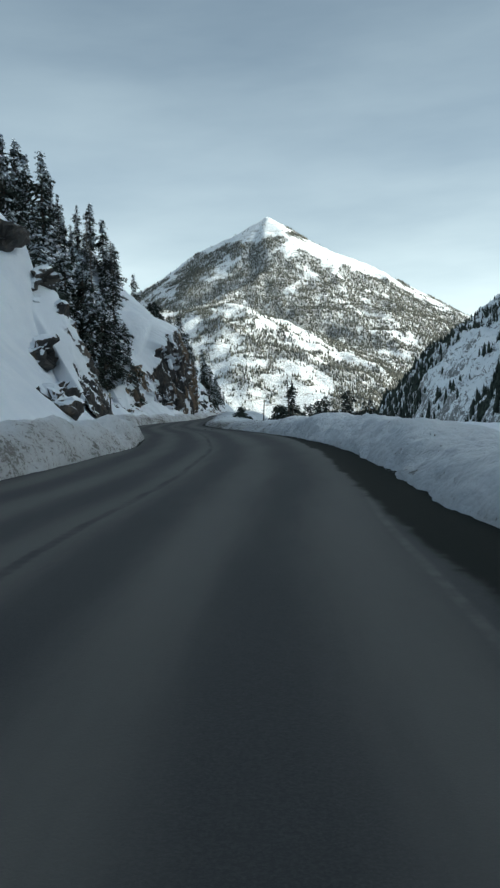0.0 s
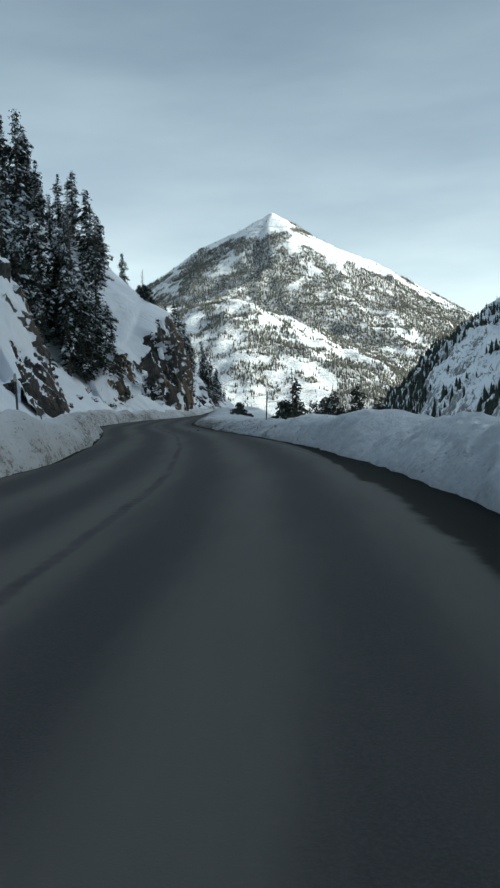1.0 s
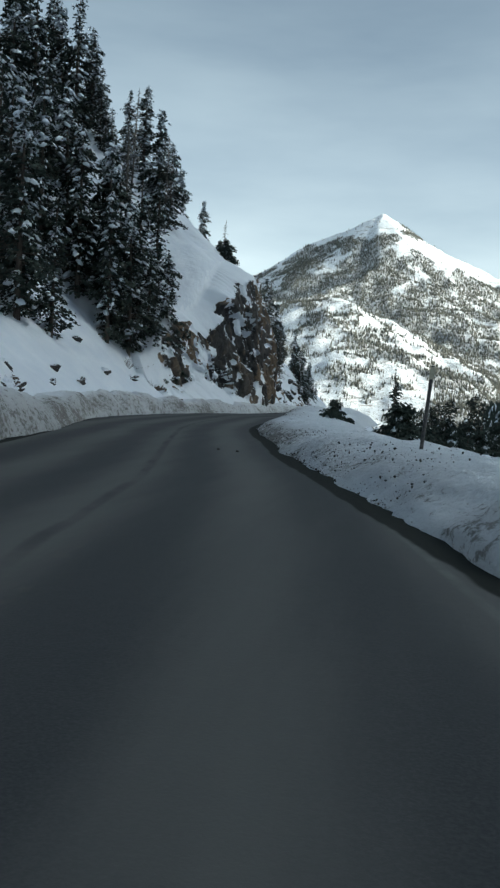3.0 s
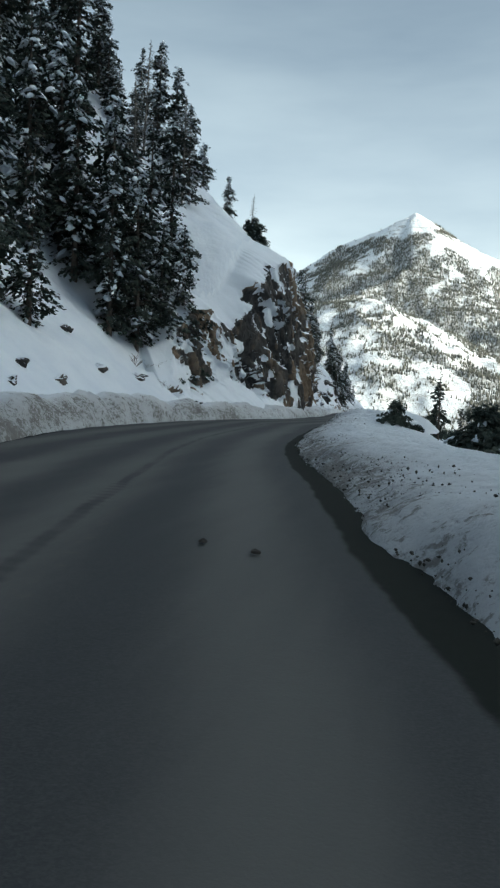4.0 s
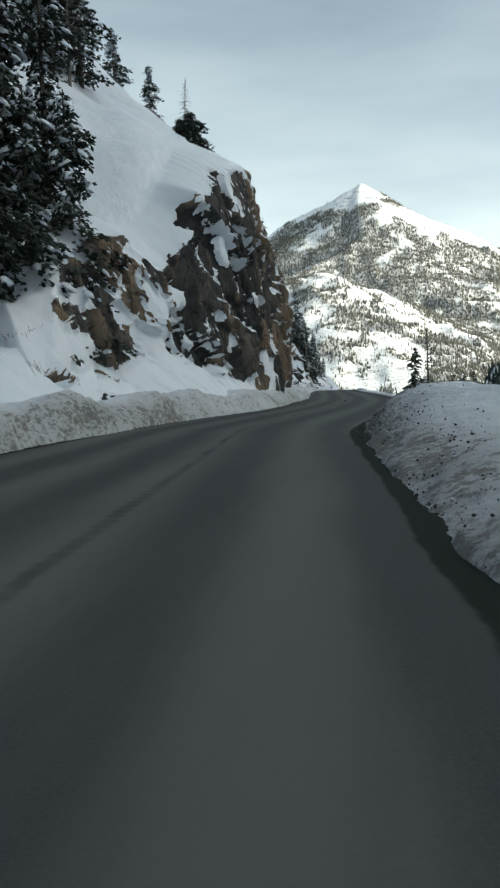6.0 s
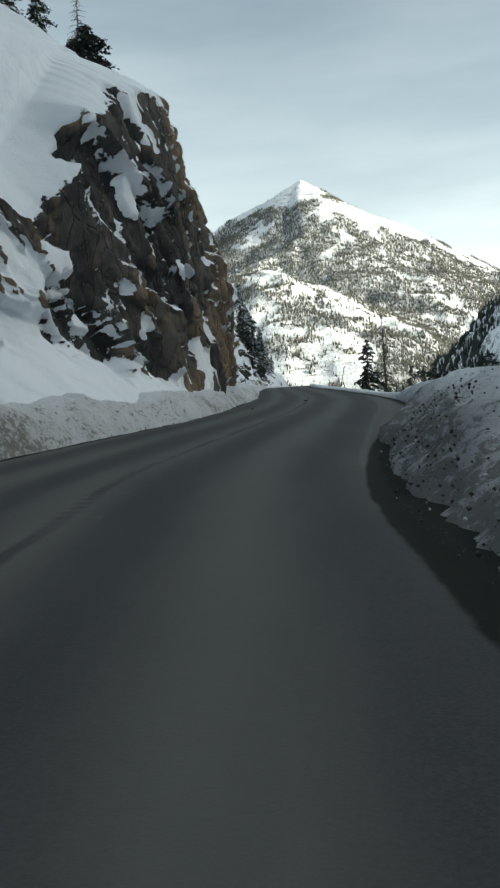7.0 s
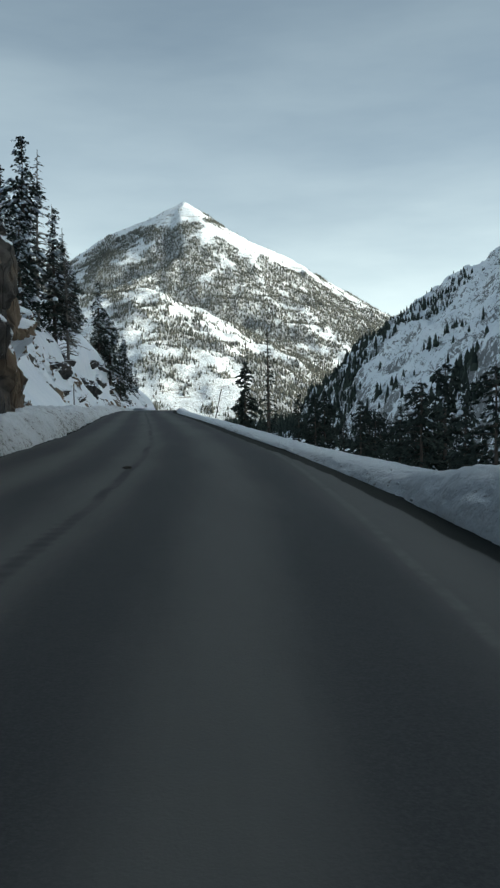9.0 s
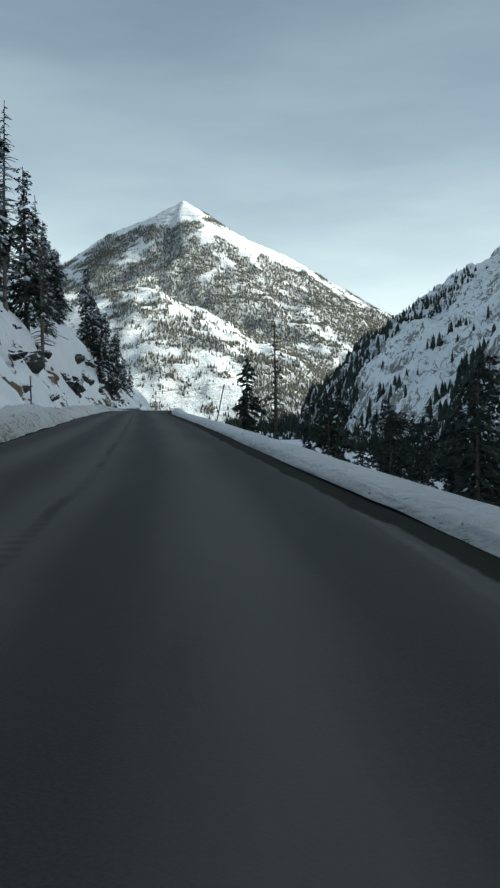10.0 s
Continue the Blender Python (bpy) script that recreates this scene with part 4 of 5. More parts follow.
def pads(centres, size, out, rng):
    """Snow lying on the boughs: uneven caps, longer along the bough, their outer ends hanging down."""
    n, sides = len(centres), 8
    ang = np.arange(sides)[None] * (2 * np.pi / sides) + rng.uniform(-0.3, 0.3, (n, sides))
    long = size[:, None] * rng.uniform(0.6, 1.25, (n, sides)) * rng.uniform(0.7, 1.25, (n, 1))
    broad = size[:, None] * rng.uniform(0.4, 1.0, (n, sides))
    u, v = long * np.cos(ang), broad * np.sin(ang)
    d, c = out / (np.linalg.norm(out, axis=1, keepdims=True) + 1e-9), None
    c = np.stack([-d[:, 1], d[:, 0], 0 * d[:, 0]], -1)

    def lay(k, lift):
        p = centres[:, None] + k * (u[..., None] * d[:, None] + v[..., None] * c[:, None])
        p[..., 2] += lift - 0.62 * k * u - 0.2 * np.abs(k * v)
        return p

    rim = lay(1.0, -0.10 * size[:, None] + rng.uniform(-0.10, 0.03, (n, sides)))
    mid = lay(0.6, 0.12 * size[:, None] + rng.uniform(-0.03, 0.05, (n, sides)))
    top = (centres + np.stack([0 * size, 0 * size, 0.30 * size], -1))[:, None]
    low = (centres - np.stack([0 * size, 0 * size, 0.18 * size], -1))[:, None]
    verts = np.concatenate([rim, mid, top, low], 1).reshape(-1, 3)
    i = np.arange(n)[:, None] * (2 * sides + 2)
    j, k = np.arange(sides)[None], (np.arange(sides)[None] + 1) % sides
    t = [np.stack([i + j, i + k, i + sides + k], -1), np.stack([i + j, i + sides + k, i + sides + j], -1),
         np.stack([i + sides + j, i + sides + k, np.broadcast_to(i + 2 * sides, (n, sides))], -1),
         np.stack([i + k, i + j, np.broadcast_to(i + 2 * sides + 1, (n, sides))], -1)]
    return verts, np.concatenate([q.reshape(-1, 3) for q in t])


def make_spruce(name, seed, tall, spread, dense, snowy, label, group, bare=0.10, top_bare=0.0, needles=None, bushy=1.3):
    """A conifer of unit scale: trunk, limbs, crown of many small boughs, and snow lying on them."""
    g = np.random.default_rng(seed)
    tree = thing(name, label, "tree", group)
    sway = g.normal(0, 0.012 * tall, 2)
    zs = np.linspace(-0.6, tall, 14)
    path = np.stack([sway[0] * (zs / tall) ** 2, sway[1] * (zs / tall) ** 2, zs], -1)
    part("trunk", tri_mesh("trunk", *tube(path, 0.017 * tall * (1 - zs.clip(0) / tall * 0.93) + 0.012), BARK, True), tree)
    limbs, places, outs, sizes = [], [], [], []
    caps, cap_size, cap_out = [], [], []
    z = bare * tall
    while z < tall * 0.985:
        f = z / tall
        full = spread * tall * (1 - f) ** 0.52 * (0.8 + 0.35 * math.sin(f * 17 + seed)) * (0.75 + 0.25 * min(1, (f - bare) / 0.12 + 0.3))
        for k in range(g.integers(4, 8)):
            a = g.uniform(0, 2 * np.pi)
            ragged = noise.noise(Vector((math.cos(a) * 0.9, math.sin(a) * 0.9, z * 0.45 + seed * 7.1)))
            L = full * g.uniform(0.55, 1.15) * (1 + 0.75 * ragged) + 0.12
            if g.random() < top_bare * f:
                L *= 0.5
            rise = g.uniform(-0.10, 0.16) + 0.35 * f
            s = np.linspace(0, 1, 5)
            run = np.stack([np.cos(a) * L * s, np.sin(a) * L * s, L * (rise * s - 0.42 * s ** 2)], -1) + [path[0, 0] + sway[0] * f * f, sway[1] * f * f, z + g.uniform(-0.1, 0.1)]
            if L > 0.35 * spread * tall:
                limbs.append(tube(run, 0.012 * tall * 0.14 * (1.2 - s) + 0.008, 4))
            if g.random() < top_bare * f:
                continue
            step = 0.105 / dense
            m = max(4, int(L / step))
            q = np.sqrt(g.uniform(0.04, 1.0, m))
            off = g.normal(0, 0.10 + 0.10 * L * 0.3, (m, 3)) * [1, 1, 0.55]
            pos = np.stack([np.interp(q, s, run[:, c]) for c in range(3)], -1) + off
            places.append(pos)
            outs.append(np.repeat([[np.cos(a), np.sin(a), 0.0]], m, 0))
            sizes.append(np.full(m, bushy * (0.145 + 0.036 * L) / dense ** 0.5))
            drift = 0.42 + 1.6 * noise.noise(Vector((math.cos(a) * 1.3 + seed, math.sin(a) * 1.3, z * 0.5)))
            if g.random() < 0.9 * snowy * drift:
                w = g.uniform(0.35, 1.0, g.integers(2, 6))
                caps.append(np.stack([np.interp(w, s, run[:, c]) for c in range(3)], -1) + g.normal(0, 0.20, (len(w), 3)) * [1, 1, 0.6] + [0, 0, 0.08])
                cap_size.append((0.05 + 0.36 * g.random(len(w)) ** 3.2) * (0.8 + 0.2 * L))
                cap_out.append(np.repeat([[np.cos(a), np.sin(a), 0.0]], len(w), 0))
        z += tall * 0.021 / dense * g.uniform(0.7, 1.3)
    tagged(part("branchwork", tri_mesh("branchwork", *joined(limbs), BARK), tree), kind="stuff")
    places, outs, sizes = np.concatenate(places), np.concatenate(outs), np.concatenate(sizes)
    part("crown", tri_mesh("crown", *sprays(places, outs, sizes, g, 0.45), needles or NEEDLES), tree)
    if caps:
        tagged(part("snow", tri_mesh("snow", *pads(np.concatenate(caps), np.concatenate(cap_size), np.concatenate(cap_out), g), TREE_SNOW, True), tree, "settled snow on the boughs"), kind="stuff")
    return tree


def make_snag(name, seed, tall, label, group):
    """A dead conifer: bare trunk with short drooping branches."""
    g = np.random.default_rng(seed)
    tree = thing(name, label, "tree", group)
    zs = np.linspace(-0.5, tall, 16)
    bend = g.normal(0, 0.02 * tall, 2)
    path = np.stack([bend[0] * (zs / tall) ** 2, bend[1] * (zs / tall) ** 2, zs], -1)
    part("trunk", tri_mesh("trunk", *tube(path, 0.011 * tall * (1 - zs.clip(0) / tall * 0.92) + 0.012, 6), DEADWOOD, True), tree)
    arms = []
    for z in np.arange(0.15 * tall, 0.97 * tall, 0.075):
        a, f = g.uniform(0, 6.28), z / tall
        L = (0.17 * tall * (1 - f) ** 0.8 + 0.2) * g.uniform(0.35, 1.1)
        s = np.linspace(0, 1, 5)
        run = np.stack([np.cos(a) * L * s, np.sin(a) * L * s, z + L * (0.15 * s - 0.38 * s * s)], -1) + [bend[0] * f * f, bend[1] * f * f, 0]
        arms.append(tube(run, 0.030 * (1.1 - s) + 0.010, 4))
        for _ in range(2):
            w = g.uniform(0.35, 0.9)
            p = np.array([np.interp(w, s, run[:, c]) for c in range(3)])
            b = a + g.choice([-1, 1]) * g.uniform(0.5, 1.1)
            t2 = np.linspace(0, 1, 3)
            arms.append(tube(p + np.stack([np.cos(b) * 0.35 * L * t2, np.sin(b) * 0.35 * L * t2, -0.12 * L * t2], -1), 0.010 * (1.1 - t2) + 0.004, 3))
    tagged(part("branchwork", tri_mesh("branchwork", *joined(arms), DEADWOOD), tree), kind="stuff")
    return tree


def plant(source, x, y, tall, turn, own=None, lean=0.0, sink=0.25):
    """Put a tree of that height on the land; the first of a kind is moved, the others are copies."""
    z = float(land(np.array([float(x)]), np.array([float(y)]))[0]) - sink
    k = tall / source["unit"]
    m = pose(x, y, z, lean, 0, turn)
    if own:
        ob = source
        ob.matrix_basis = m @ Matrix.Scale(k, 4)
    else:
        ob = copy_thing(source, m)
        ob.matrix_basis = m @ Matrix.Scale(k, 4)
    return ob


HILL_TREES = "snow-laden trees on the hillside"
KINDS = []
for seed, spread, dense, snowy, label in ((1, 0.19, 1.0, 1.0, "tall dark spruce laden with snow on the steep slope"),
                                          (2, 0.155, 1.0, 0.9, "slender dark spruce with snow on its boughs"),
                                          (3, 0.215, 1.0, 1.0, "broad spruce heavily dusted with snow"),
                                          (4, 0.145, 1.0, 0.75, "narrow dark conifer with little snow")):
    t_ob = make_spruce("spruce", seed, 13.0, spread, dense, snowy, label, HILL_TREES, bare=0.05)
    t_ob["unit"] = 13.0
    KINDS.append(t_ob)
used = set()


def hillside_tree(kind, x, y, tall, turn):
    src = KINDS[kind]
    plant(src, x, y, tall, turn, own=kind not in used)
    used.add(kind)


grove = [(1, -29.5, 64.0, 8.0), (0, -31.5, 66.5, 10.5), (2, -34.0, 64.0, 11.5), (3, -33.0, 70.0, 11.0), (0, -36.5, 67.0, 12.5), (2, -38.5, 62.0, 13.5), (1, -27.6, 67.6, 7.0), (0, -41.0, 58.0, 14.5), (3, -43.0, 64.0, 14.0), (0, -29.4, 50.0, 14.0), (0, -31.6, 45.6, 15.0),
         (0, -21.0, 44.2, 12.5), (2, -19.8, 46.4, 12.5), (0, -18.9, 48.7, 12.0), (0, -17.8, 51.0, 11.5), (1, -20.4, 50.4, 13.0), (1, -19.6, 53.0, 11.5), (2, -22.6, 48.4, 14.0), (3, -23.6, 51.0, 13.0), (0, -24.4, 46.0, 14.5), (2, -26.0, 47.2, 15.5), (3, -27.2, 44.3, 16.0),
         (2, -23.0, 64.3, 9.8), (0, -25.2, 66.0, 9.5), (2, -22.2, 61.4, 7.5), (2, -25.2, 83.7, 10.0), (2, -20.6, 76.6, 5.2), (0, -21.2, 63.2, 9.0), (0, -24.5, 58.0, 7.5), (3, -26.6, 59.3, 6.5), 
         (2, -21.2, 27.6, 13.5), (0, -23.4, 30.2, 14.0), (1, -25.8, 33.5, 14.0), (3, -20.6, 31.6, 9.5), (0, -28.2, 37.0, 13.5),
         (3, -32.5, 40.5, 14.0), (1, -35.0, 36.0, 14.0), (0, -35.5, 46.0, 14.5), (2, -39.0, 52.0, 16.0),
         (1, -33.0, 55.0, 15.5), (3, -30.8, 60.0, 14.5), (0, -36.0, 58.0, 15.0), (3, -28.4, 62.5, 6.0),
         (2, -33.5, 51.0, 17.0), 
         (0, -27.0, 22.0, 14.0), (3, -18.2, 136.0, 13.5), (0, -17.6, 116.0, 9.0), (1, -18.6, 148.0, 10.0),
         (0, -17.2, 185.0, 12.0), (3, -18.6, 182.0, 12.0), (3, -16.0, 190.0, 9.0), (2, -20.4, 168.0, 9.0), (0, -21.6, 173.0, 9.0), (3, -22.4, 164.0, 9.0), (1, -18.4, 122.5, 15.0), (0, -16.6, 204.0, 9.0), (3, -15.6, 211.0, 8.0), (1, -18.4, 208.0, 10.0), (3, -15.0, 217.0, 7.0), (0, -17.4, 219.0, 9.0), (3, -19.6, 199.0, 10.0), (1, -20.8, 213.0, 10.0), (1, -20.5, 124.0, 11.0), (3, -21.5, 140.0, 12.0), (0, -22.5, 131.0, 10.0),
         (2, -19.8, 158.0, 9.0), (3, -22.0, 168.0, 11.0), (1, -24.0, 150.0, 12.0)]
for n, (k, x, y, h) in enumerate(grove):
    hillside_tree(k, x, y, h, (n * 137.5) % 360)


# bare dead trees among them
SNAG = make_snag("dead_spruce", 21, 15.0, "bare grey dead spruce with short drooping branches", "dead trees")
SNAG["unit"] = 15.0
for n, (x, y, h) in enumerate(((-19.3, 133.0, 17.0), (-16.9, 135.7, 14.5), (-22.0, 50.5, 15.3), (-24.9, 61.3, 9.7), (-16.5, 69.3, 4.4), (-21.4, 61.8, 9.6))):
    plant(SNAG, x, y, h, n * 77, own=n == 0, lean=(n % 3 - 1) * 2.0)

# ---- right-hand slope and valley ----
VALLEY = "conifers below the road"
LOW_KINDS = []
for seed, spread, snowy, label in ((31, 0.25, 0.10, "dark spruce on the slope below the road"), (32, 0.20, 0.05, "slim dark spruce in the shaded valley"), (33, 0.28, 0.18, "broad spruce lightly dusted with snow")):
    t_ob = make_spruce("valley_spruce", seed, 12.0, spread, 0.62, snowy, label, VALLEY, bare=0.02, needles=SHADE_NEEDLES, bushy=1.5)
    t_ob["unit"] = 12.0
    LOW_KINDS.append(t_ob)
low_used = set()


def valley_tree(kind, x, y, tall, turn):
    plant(LOW_KINDS[kind], x, y, tall, turn, own=kind not in low_used)
    low_used.add(kind)


placed = [(2, 17.4, 119, 10.5), (0, 19.7, 131, 14.0), (1, 15.6, 127, 8.5), (2, 21.5, 112, 11.0), (0, 12.4, 164, 9.5), (2, 14.6, 169, 10.5), (1, 11.2, 172, 9.0),
          (1, 13.4, 140, 8.5), (0, 16.4, 146, 8.5), (1, 18.5, 158, 9.0), (2, 20.4, 150, 10.0)]
vg = np.random.default_rng(5)
while len(placed) < 190:
    y = vg.uniform(80, 380)
    x = right_of(min(y, 238)) + vg.uniform(16, 26 + 0.42 * y)
    ang = math.degrees(math.atan2(x + 5.4, y - 60.7)) if y > 62 else 90
    if 9.3 < ang < 40 and all((x - p[1]) ** 2 + (y - p[2]) ** 2 > 9 for p in placed):
        if noise.noise(Vector((x * 0.06, y * 0.03, 4.0))) > vg.uniform(-0.35, 0.25):
            placed.append((int(vg.integers(0, 3)), x, y, 3.5 + 9.0 * vg.random() ** 1.3))
for n, (k, x, y, h) in enumerate(placed):
    valley_tree(k, x, y, h, (n * 111.3) % 360)
THIN = make_spruce("thin_spruce", 52, 17.0, 0.13, 0.6, 0.0, "thin half-bare spruce below the road", VALLEY, bare=0.1, top_bare=0.7)
THIN["unit"] = 17.0
plant(THIN, 6.4, 168.0, 17.0, 40, own=True)

TALL = make_spruce("tall_spruce", 57, 19.0, 0.19, 1.0, 0.05, "tall slender dark spruce beside the outer bend", VALLEY, bare=0.03, needles=SHADE_NEEDLES, bushy=2.3)
TALL["unit"] = 19.0
plant(TALL, 9.3, 250.0, 19.0, 15, own=True)

YOUNG = make_spruce("young_spruce", 41, 4.0, 0.58, 1.5, 0.42, "low spreading young spruce dusted with snow behind the bank", "young spruces", bare=0.03)
YOUNG["unit"] = 4.0
for n, (x, y, h) in enumerate(((-1.5, 32.4, 2.5), (2.8, 34.0, 5.0), (-0.7, 31.4, 1.9), (0.2, 30.4, 1.4), (9.0, 60.0, 5.0), (12.5, 66.0, 6.0), (15.0, 58.0, 5.5), (-16.3, 69.6, 2.4), (-15.7, 68.2, 1.4), (-17.3, 71.2, 1.6))):
    plant(YOUNG, x, y, h, n * 63, own=n == 0, sink=-0.3 if 30 < y < 33 else 0.3)


def make_shrub(seed, tall, label):
    """A leafless shrub of thin forking twigs."""
    g = np.random.default_rng(seed)
    ob = thing("shrub", label, "shrub", "leafless shrubs")
    arms = []
    for _ in range(16):
        a, t = g.uniform(0, 6.28), np.linspace(0, 1, 4)
        L, up = tall * g.uniform(0.6, 1.1), g.uniform(0.5, 1.2)
        run = np.stack([np.cos(a) * L * 0.6 * t, np.sin(a) * L * 0.6 * t, L * up * t - 0.2 * L * t * t - 0.1], -1)
        arms.append(tube(run, 0.012 * (1.1 - t) + 0.004, 3))
        for _ in range(4):
            w, b = g.uniform(0.3, 0.9), a + g.normal(0, 0.9)
            p = np.array([np.interp(w, t, run[:, c]) for c in range(3)])
            q = np.linspace(0, 1, 3)
            arms.append(tube(p + np.stack([np.cos(b) * 0.3 * L * q, np.sin(b) * 0.3 * L * q, 0.25 * L * q], -1), 0.006 * (1.1 - q) + 0.003, 3))
    tagged(part("branchwork", tri_mesh("branchwork", *joined(arms), BARK), ob), kind="stuff")
    ob["unit"] = tall
    return ob


SHRUB = make_shrub(8, 1.2, "leafless brown shrub sticking out of the snow")
for n, (x, y, h) in enumerate(((-18.4, 46.6, 1.4), (-17.8, 47.6, 1.1), (-17.2, 45.6, 0.9), (-19.2, 44.6, 1.2), (-1.0, 47.0, 0.9), (-0.2, 62.0, 1.2), (0.5, 70.0, 1.4), (-0.4, 78.0, 1.3), (-1.2, 90.0, 1.2), (-0.6, 84.0, 1.6),
                               (-2.4, 104.0, 1.5), (-3.2, 118.0, 1.4), (-3.9, 133.0, 1.6), (-3.0, 140.0, 1.8), (-0.9, 39.0, 0.8))):
    plant(SHRUB, x, y, h, n * 50, own=n == 0, sink=0.15)


# ---- loose rocks on the slope ----
def make_boulder(seed, label):
    bm = bmesh.new()
    bmesh.ops.create_icosphere(bm, subdivisions=4, radius=1.0)
    for v in bm.verts:
        q = v.co * 0.9 + Vector((seed * 3.1, seed * 1.7, 0))
        dist, pts = noise.voronoi(q * 1.3)
        k = 1 + 0.5 * (noise.cell(pts[0] * 5.7) - 0.5) + 0.25 * noise.fractal(q * 1.6, 0.9, 2.1, 4)
        v.co = Vector((v.co.x * k, v.co.y * k, v.co.z * k * 0.85))
    bm.normal_update()
    ledges = [max(v.normal.z, 0) ** 0.7 for v in bm.verts]
    me = bpy.data.meshes.new("rock")
    bm.to_mesh(me)
    bm.free()
    for key, values in (("ledge", ledges), ("tone", [0.45] * len(ledges)), ("joint", [1.0] * len(ledges))):
        me.attributes.new(key, "FLOAT", "POINT").data.foreach_set("value", values)
    me.materials.append(ROCK)
    return tagged(new("rock", me), label, "rock", "rocks on the slope")


BOULDERS = [make_boulder(k, "dark angular rock sticking out of the snowy slope") for k in (1, 2, 3)]
rocks = [(-14.3, -1.8, 1.9), (-14.1, -0.6, 1.5), (-13.4, -6.2, 1.2), (-8.5, -20.7, 0.9), (-7.9, -20.9, 0.6), (-16.5, -2.3, 1.5), (-15.0, -0.2, 1.4), (-16.3, 120.2, 0.99), (-16.6, 127.7, 1.18), (-17.4, 136.4, 0.87), (-14.2, 112.1, 0.62),
         (-17.1, 148.0, 0.74), (-16.1, 148.2, 0.93), (-17.5, 167.7, 1.05), (-14.7, 125.5, 0.5), (-17.3, 181.0, 0.81), (-16.9, 195.1, 0.99), (-16.3, 203.3, 0.74), (-15.3, 215.5, 0.74), (-17.9, 173.6, 0.93), (-17.7, 194.5, 0.87),
         (-16.3, 21.5, 0.35), (-17.4, 24.5, 0.4), (-16.8, 27.2, 0.3), (-17.8, 34.5, 0.3), (-17.6, 40.2, 0.35), (-18.3, 43.3, 0.3), (-13.2, 10.2, 0.7), (-12.8, 8.8, 0.5), (-14.6, 12.5, 0.4), (-10.6, -7.4, 0.6), (-9.4, -16.5, 0.8),
         (-15.4, 13.8, 0.5), (-17.0, 47.4, 0.5), (-15.0, 51.0, 0.9), (-14.2, 53.2, 0.7), (-16.0, 48.4, 0.8), (-20.5, 36.0, 0.4),
         (-16.6, 112.0, 0.31), (-17.6, 128.0, 0.37), (-17.2, 156.0, 0.62), (-18.0, 165.0, 0.74), (-17.4, 172.0, 0.56)]
rg = random.Random(4)
for n, (x, y, r) in enumerate(rocks):
    z = float(land(np.array([x]), np.array([y]))[0])
    m = pose(x, y, z + 0.05 * r, rg.uniform(-25, 25), rg.uniform(-25, 25), rg.uniform(0, 360)) @ Matrix.Diagonal((r * rg.uniform(0.7, 1.2), r * rg.uniform(0.8, 1.6), r * rg.uniform(0.6, 1.1), 1))
    ob = BOULDERS[n] if n < 3 else copy_thing(BOULDERS[n % 3], m)
    ob.matrix_basis = m


# ---- roadside posts ----
def make_post(x, y, z, tall, lean_x, lean_y, label):
    ob = thing("marker_post", label, "post", "roadside marker posts")
    path = np.array([[0, 0, -0.5], [0, 0, tall * 0.5], [0, 0, tall]])
    part("shaft", tri_mesh("shaft", *tube(path, [0.032, 0.032, 0.030], 8), STEEL, True), ob)
    bm = bmesh.new()
    bmesh.ops.create_cube(bm, size=1.0, matrix=Matrix.Translation((0, -0.035, tall - 0.12)) @ Matrix.Diagonal((0.085, 0.012, 0.2, 1)))
    bmesh.ops.bevel(bm, geom=list(bm.edges), offset=0.004, segments=1, affect="EDGES")
    me = bpy.data.meshes.new("reflector")
    bm.to_mesh(me)
    bm.free()
    me.materials.append(REFLECTOR)
    part("reflector", me, ob, "weathered pale reflector plate")
    ob.matrix_basis = pose(x, y, z, lean_x, lean_y, 0)
    return ob


make_post(-5.18, -23.4, 0.92, 1.5, 3, 0, "thin dark steel marker post in the snow bank")
make_post(1.46, -5.86, 0.35, 1.6, 0, 4, "thin steel marker post behind the outer snow bank")
make_post(-12.55, 106.3, 0.55, 1.8, 0, 0, "thin steel marker post below the rock slope")
make_post(-3.0, 122.0, -0.4, 2.6, 0, 12, "leaning steel marker post beyond the outer edge")


# ---- lumps of snow and grit ----
def scatter_clods(name, places, sizes, material, label, category, seed):
    g = np.random.default_rng(seed)
    n = len(places)
    dirs = np.array([[1, 0, 0], [0, 1, 0], [-1, 0, 0], [0, -1, 0], [0, 0, 1], [0, 0, -1], [0.6, 0.6, 0.5], [-0.6, 0.6, 0.5], [-0.6, -0.6, 0.5], [0.6, -0.6, 0.5]], float)
    tri = np.array([[4, 6, 7], [4, 7, 8], [4, 8, 9], [4, 9, 6], [6, 0, 1], [6, 1, 7], [7, 1, 2], [7, 2, 8], [8, 2, 3], [8, 3, 9], [9, 3, 0], [9, 0, 6], [5, 1, 0], [5, 2, 1], [5, 3, 2], [5, 0, 3]])
    v = dirs[None] * g.uniform(0.65, 1.25, (n, 10, 1)) * np.asarray(sizes)[:, None, None] * g.uniform(0.6, 1.2, (n, 1, 3))
    v = v + np.asarray(places)[:, None]
    t = tri[None] + (np.arange(n) * 10)[:, None, None]
    return tagged(new(name, tri_mesh(name, v.reshape(-1, 3), t.reshape(-1, 3), material)), label, category, "", "stuff")


GRIT_SNOW = make_plain("grit_snow", (0.40, 0.39, 0.37), (0.70, 0.72, 0.74), 9, 0.8, 0.2, 0.6, 0.03)
GRIT = make_plain("grit", (0.035, 0.033, 0.028), (0.10, 0.09, 0.075), 12, 0.9, 0.2, 0.5, 0.02)


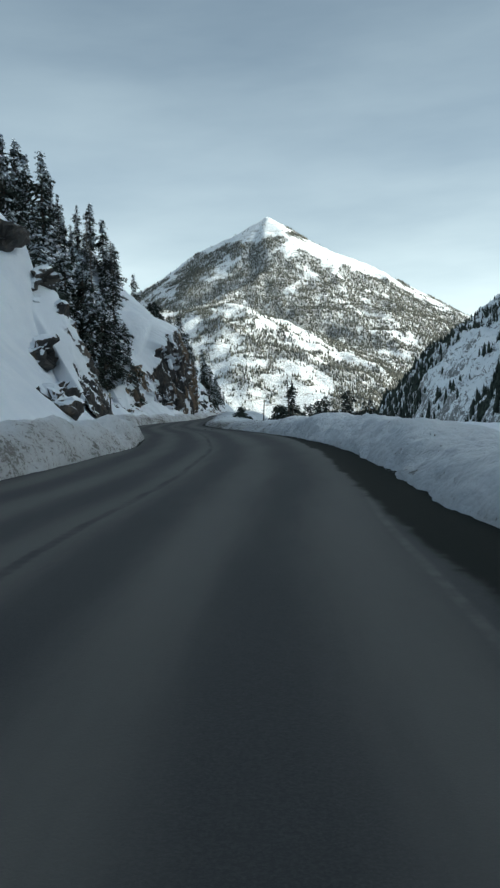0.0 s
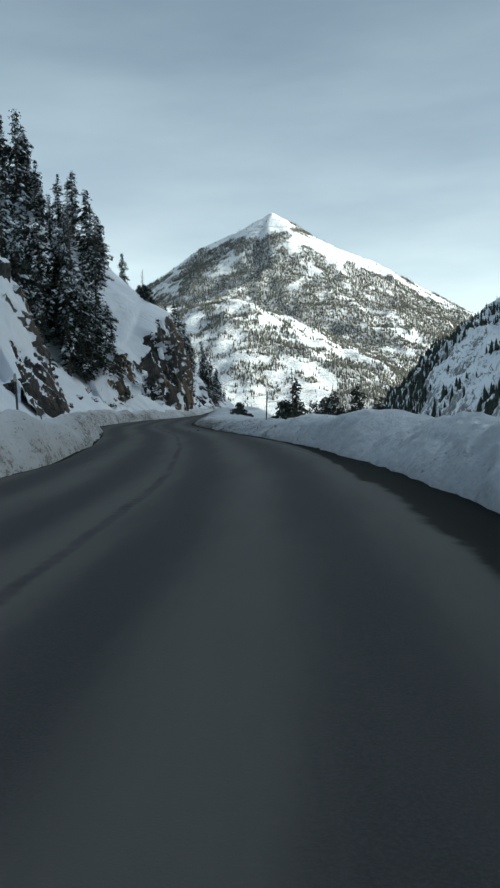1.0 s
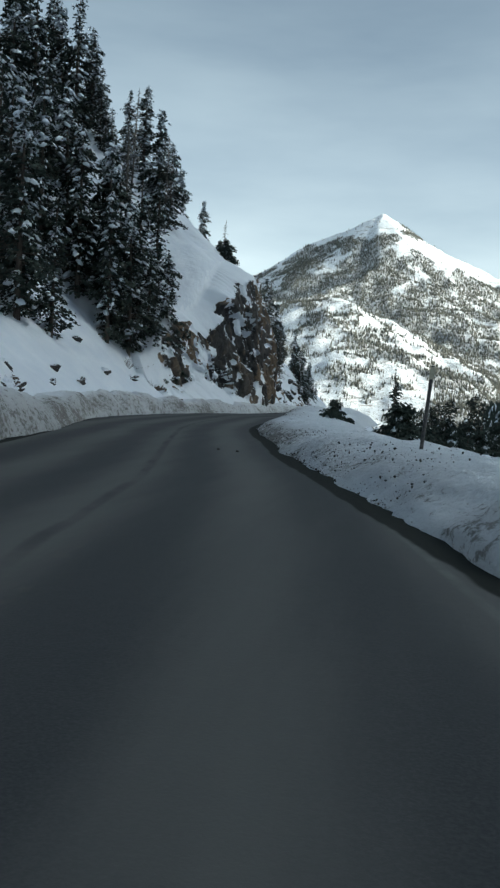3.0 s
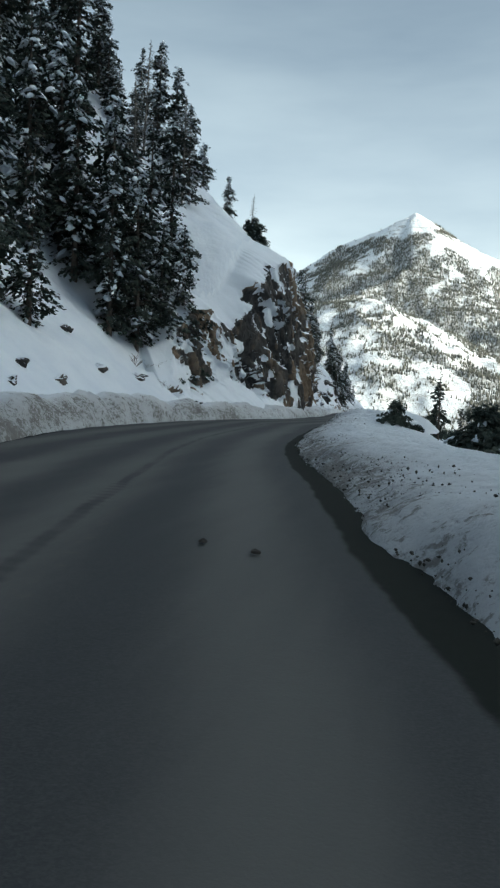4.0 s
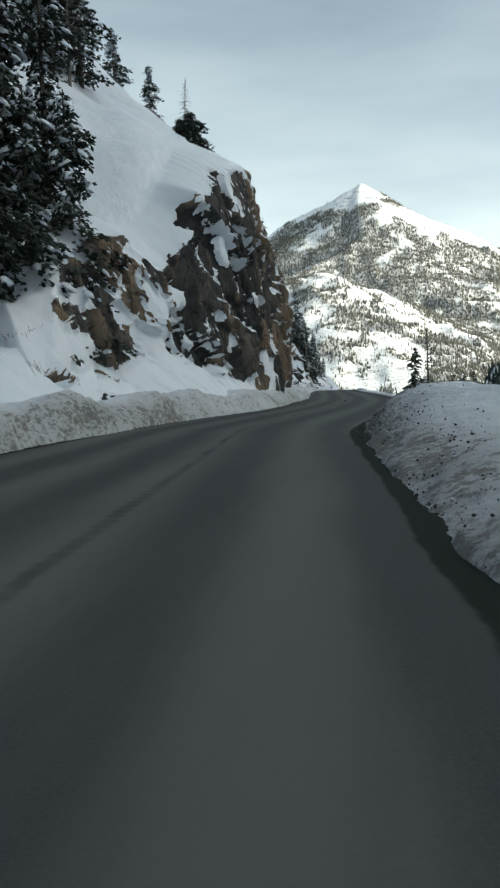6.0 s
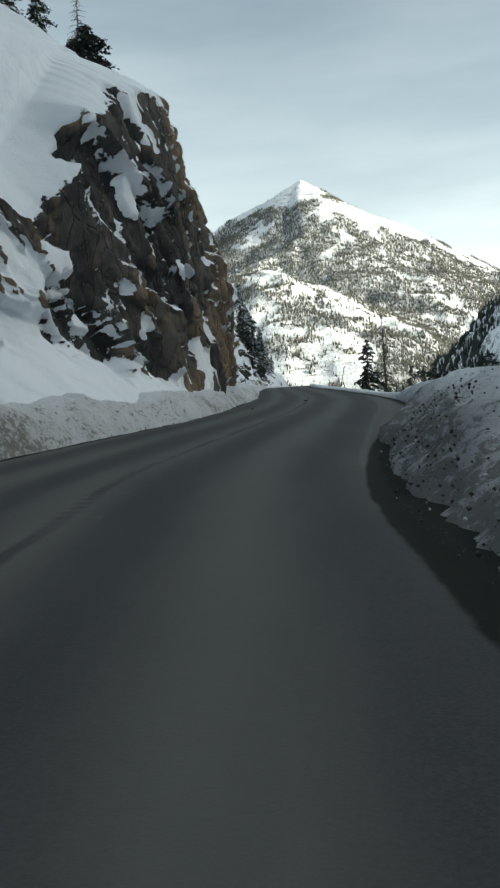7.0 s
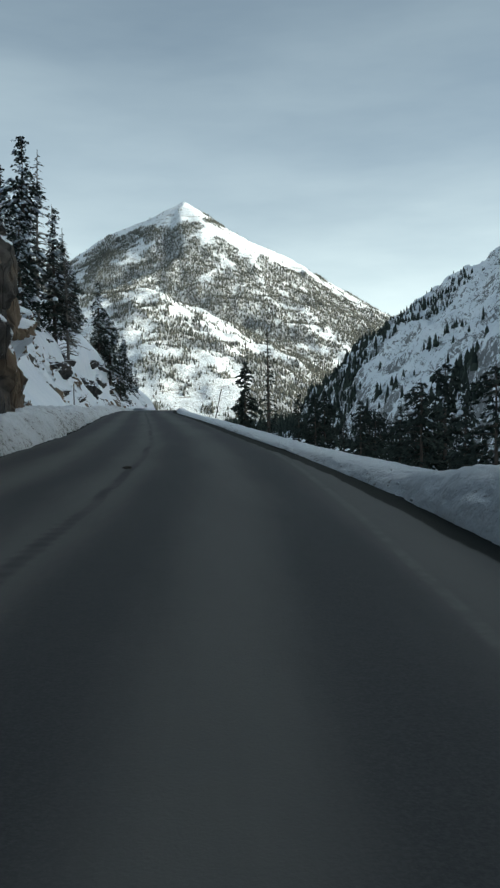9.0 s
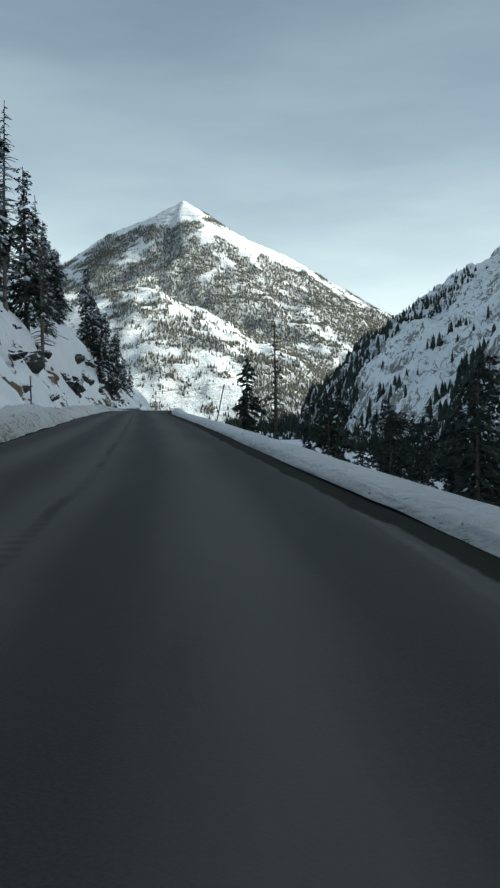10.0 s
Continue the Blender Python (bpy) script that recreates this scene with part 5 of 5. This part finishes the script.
def bank_places(n, side, reach, seed):
    g = np.random.default_rng(seed)
    y = g.uniform(-50, 110, n)
    e = np.abs(g.normal(0, reach, n)) - 0.08
    tall, wide = right_bank(y) if side > 0 else (np.interp(y, [-90, -30, -15, 0, 30, 50, 60, 90, 120, 200], [1.35, 1.35, 0.95, 1.0, 1.05, 0.95, 0.9, 0.85, 0.6, 0.5]), np.ones(n))
    p = np.interp(e, [-0.12, 0.0, 0.2, 0.45, 0.78, 1.2], [-0.02, 0.0, 0.32, 0.66, 0.91, 1.0])
    x = (right_of(y) if side > 0 else left_of(y)) + side * e * wide
    full = g.random(n) < np.clip(1.6 * tall, 0.12, 1)
    return np.stack([x, y, np.maximum(p, 0) * tall + 0.01], -1)[full], g


pl, g1 = bank_places(1500, -1, 0.35, 61)
scatter_clods("snow_clods", pl, 0.010 + 0.03 * g1.random(len(pl)) ** 3, GRIT_SNOW, "small lumps of dirty snow fallen from the bank", "snow lumps", 1)
pr, g2 = bank_places(1100, 1, 0.45, 62)
scatter_clods("snow_clods", pr, 0.008 + 0.020 * g2.random(len(pr)) ** 3, GRIT_SNOW, "small lumps of gritty snow along the outer bank", "snow lumps", 2)
pq, g3 = bank_places(11000, 1, 0.5, 63)
scatter_clods("grit", pq[np.abs(pq[:, 1] - 22) < 32], (0.006 + 0.020 * g3.random(len(pq)) ** 3)[np.abs(pq[:, 1] - 22) < 32], GRIT, "dark grit and stones in the outer bank", "grit", 3)


def make_clod(x, y, r, label):
    """A lump lying on the road."""
    bm = bmesh.new()
    bmesh.ops.create_icosphere(bm, subdivisions=2, radius=1.0)
    for v in bm.verts:
        k = 1 + 0.45 * noise.fractal(v.co * 1.4 + Vector((x, y, 0)), 0.9, 2.1, 3)
        v.co = Vector((v.co.x * k * r * 1.3, v.co.y * k * r, max(v.co.z * k * r * 0.6, -0.01)))
    me = bpy.data.meshes.new("clod")
    bm.to_mesh(me)
    bm.free()
    me.materials.append(DEBRIS)
    ob = tagged(new("clod", me), label, "road debris", "lumps on the road")
    ob.matrix_basis = pose(x, y, 0.012, 0, 0, 30 * x)


for x, y, r in ((-6.73, 69.65, 0.07), (-8.9, 63.0, 0.05), (-2.36, -1.4, 0.04), (-2.86, -1.1, 0.035)):
    make_clod(x, y, r, "dark lump of dirt lying on the asphalt")
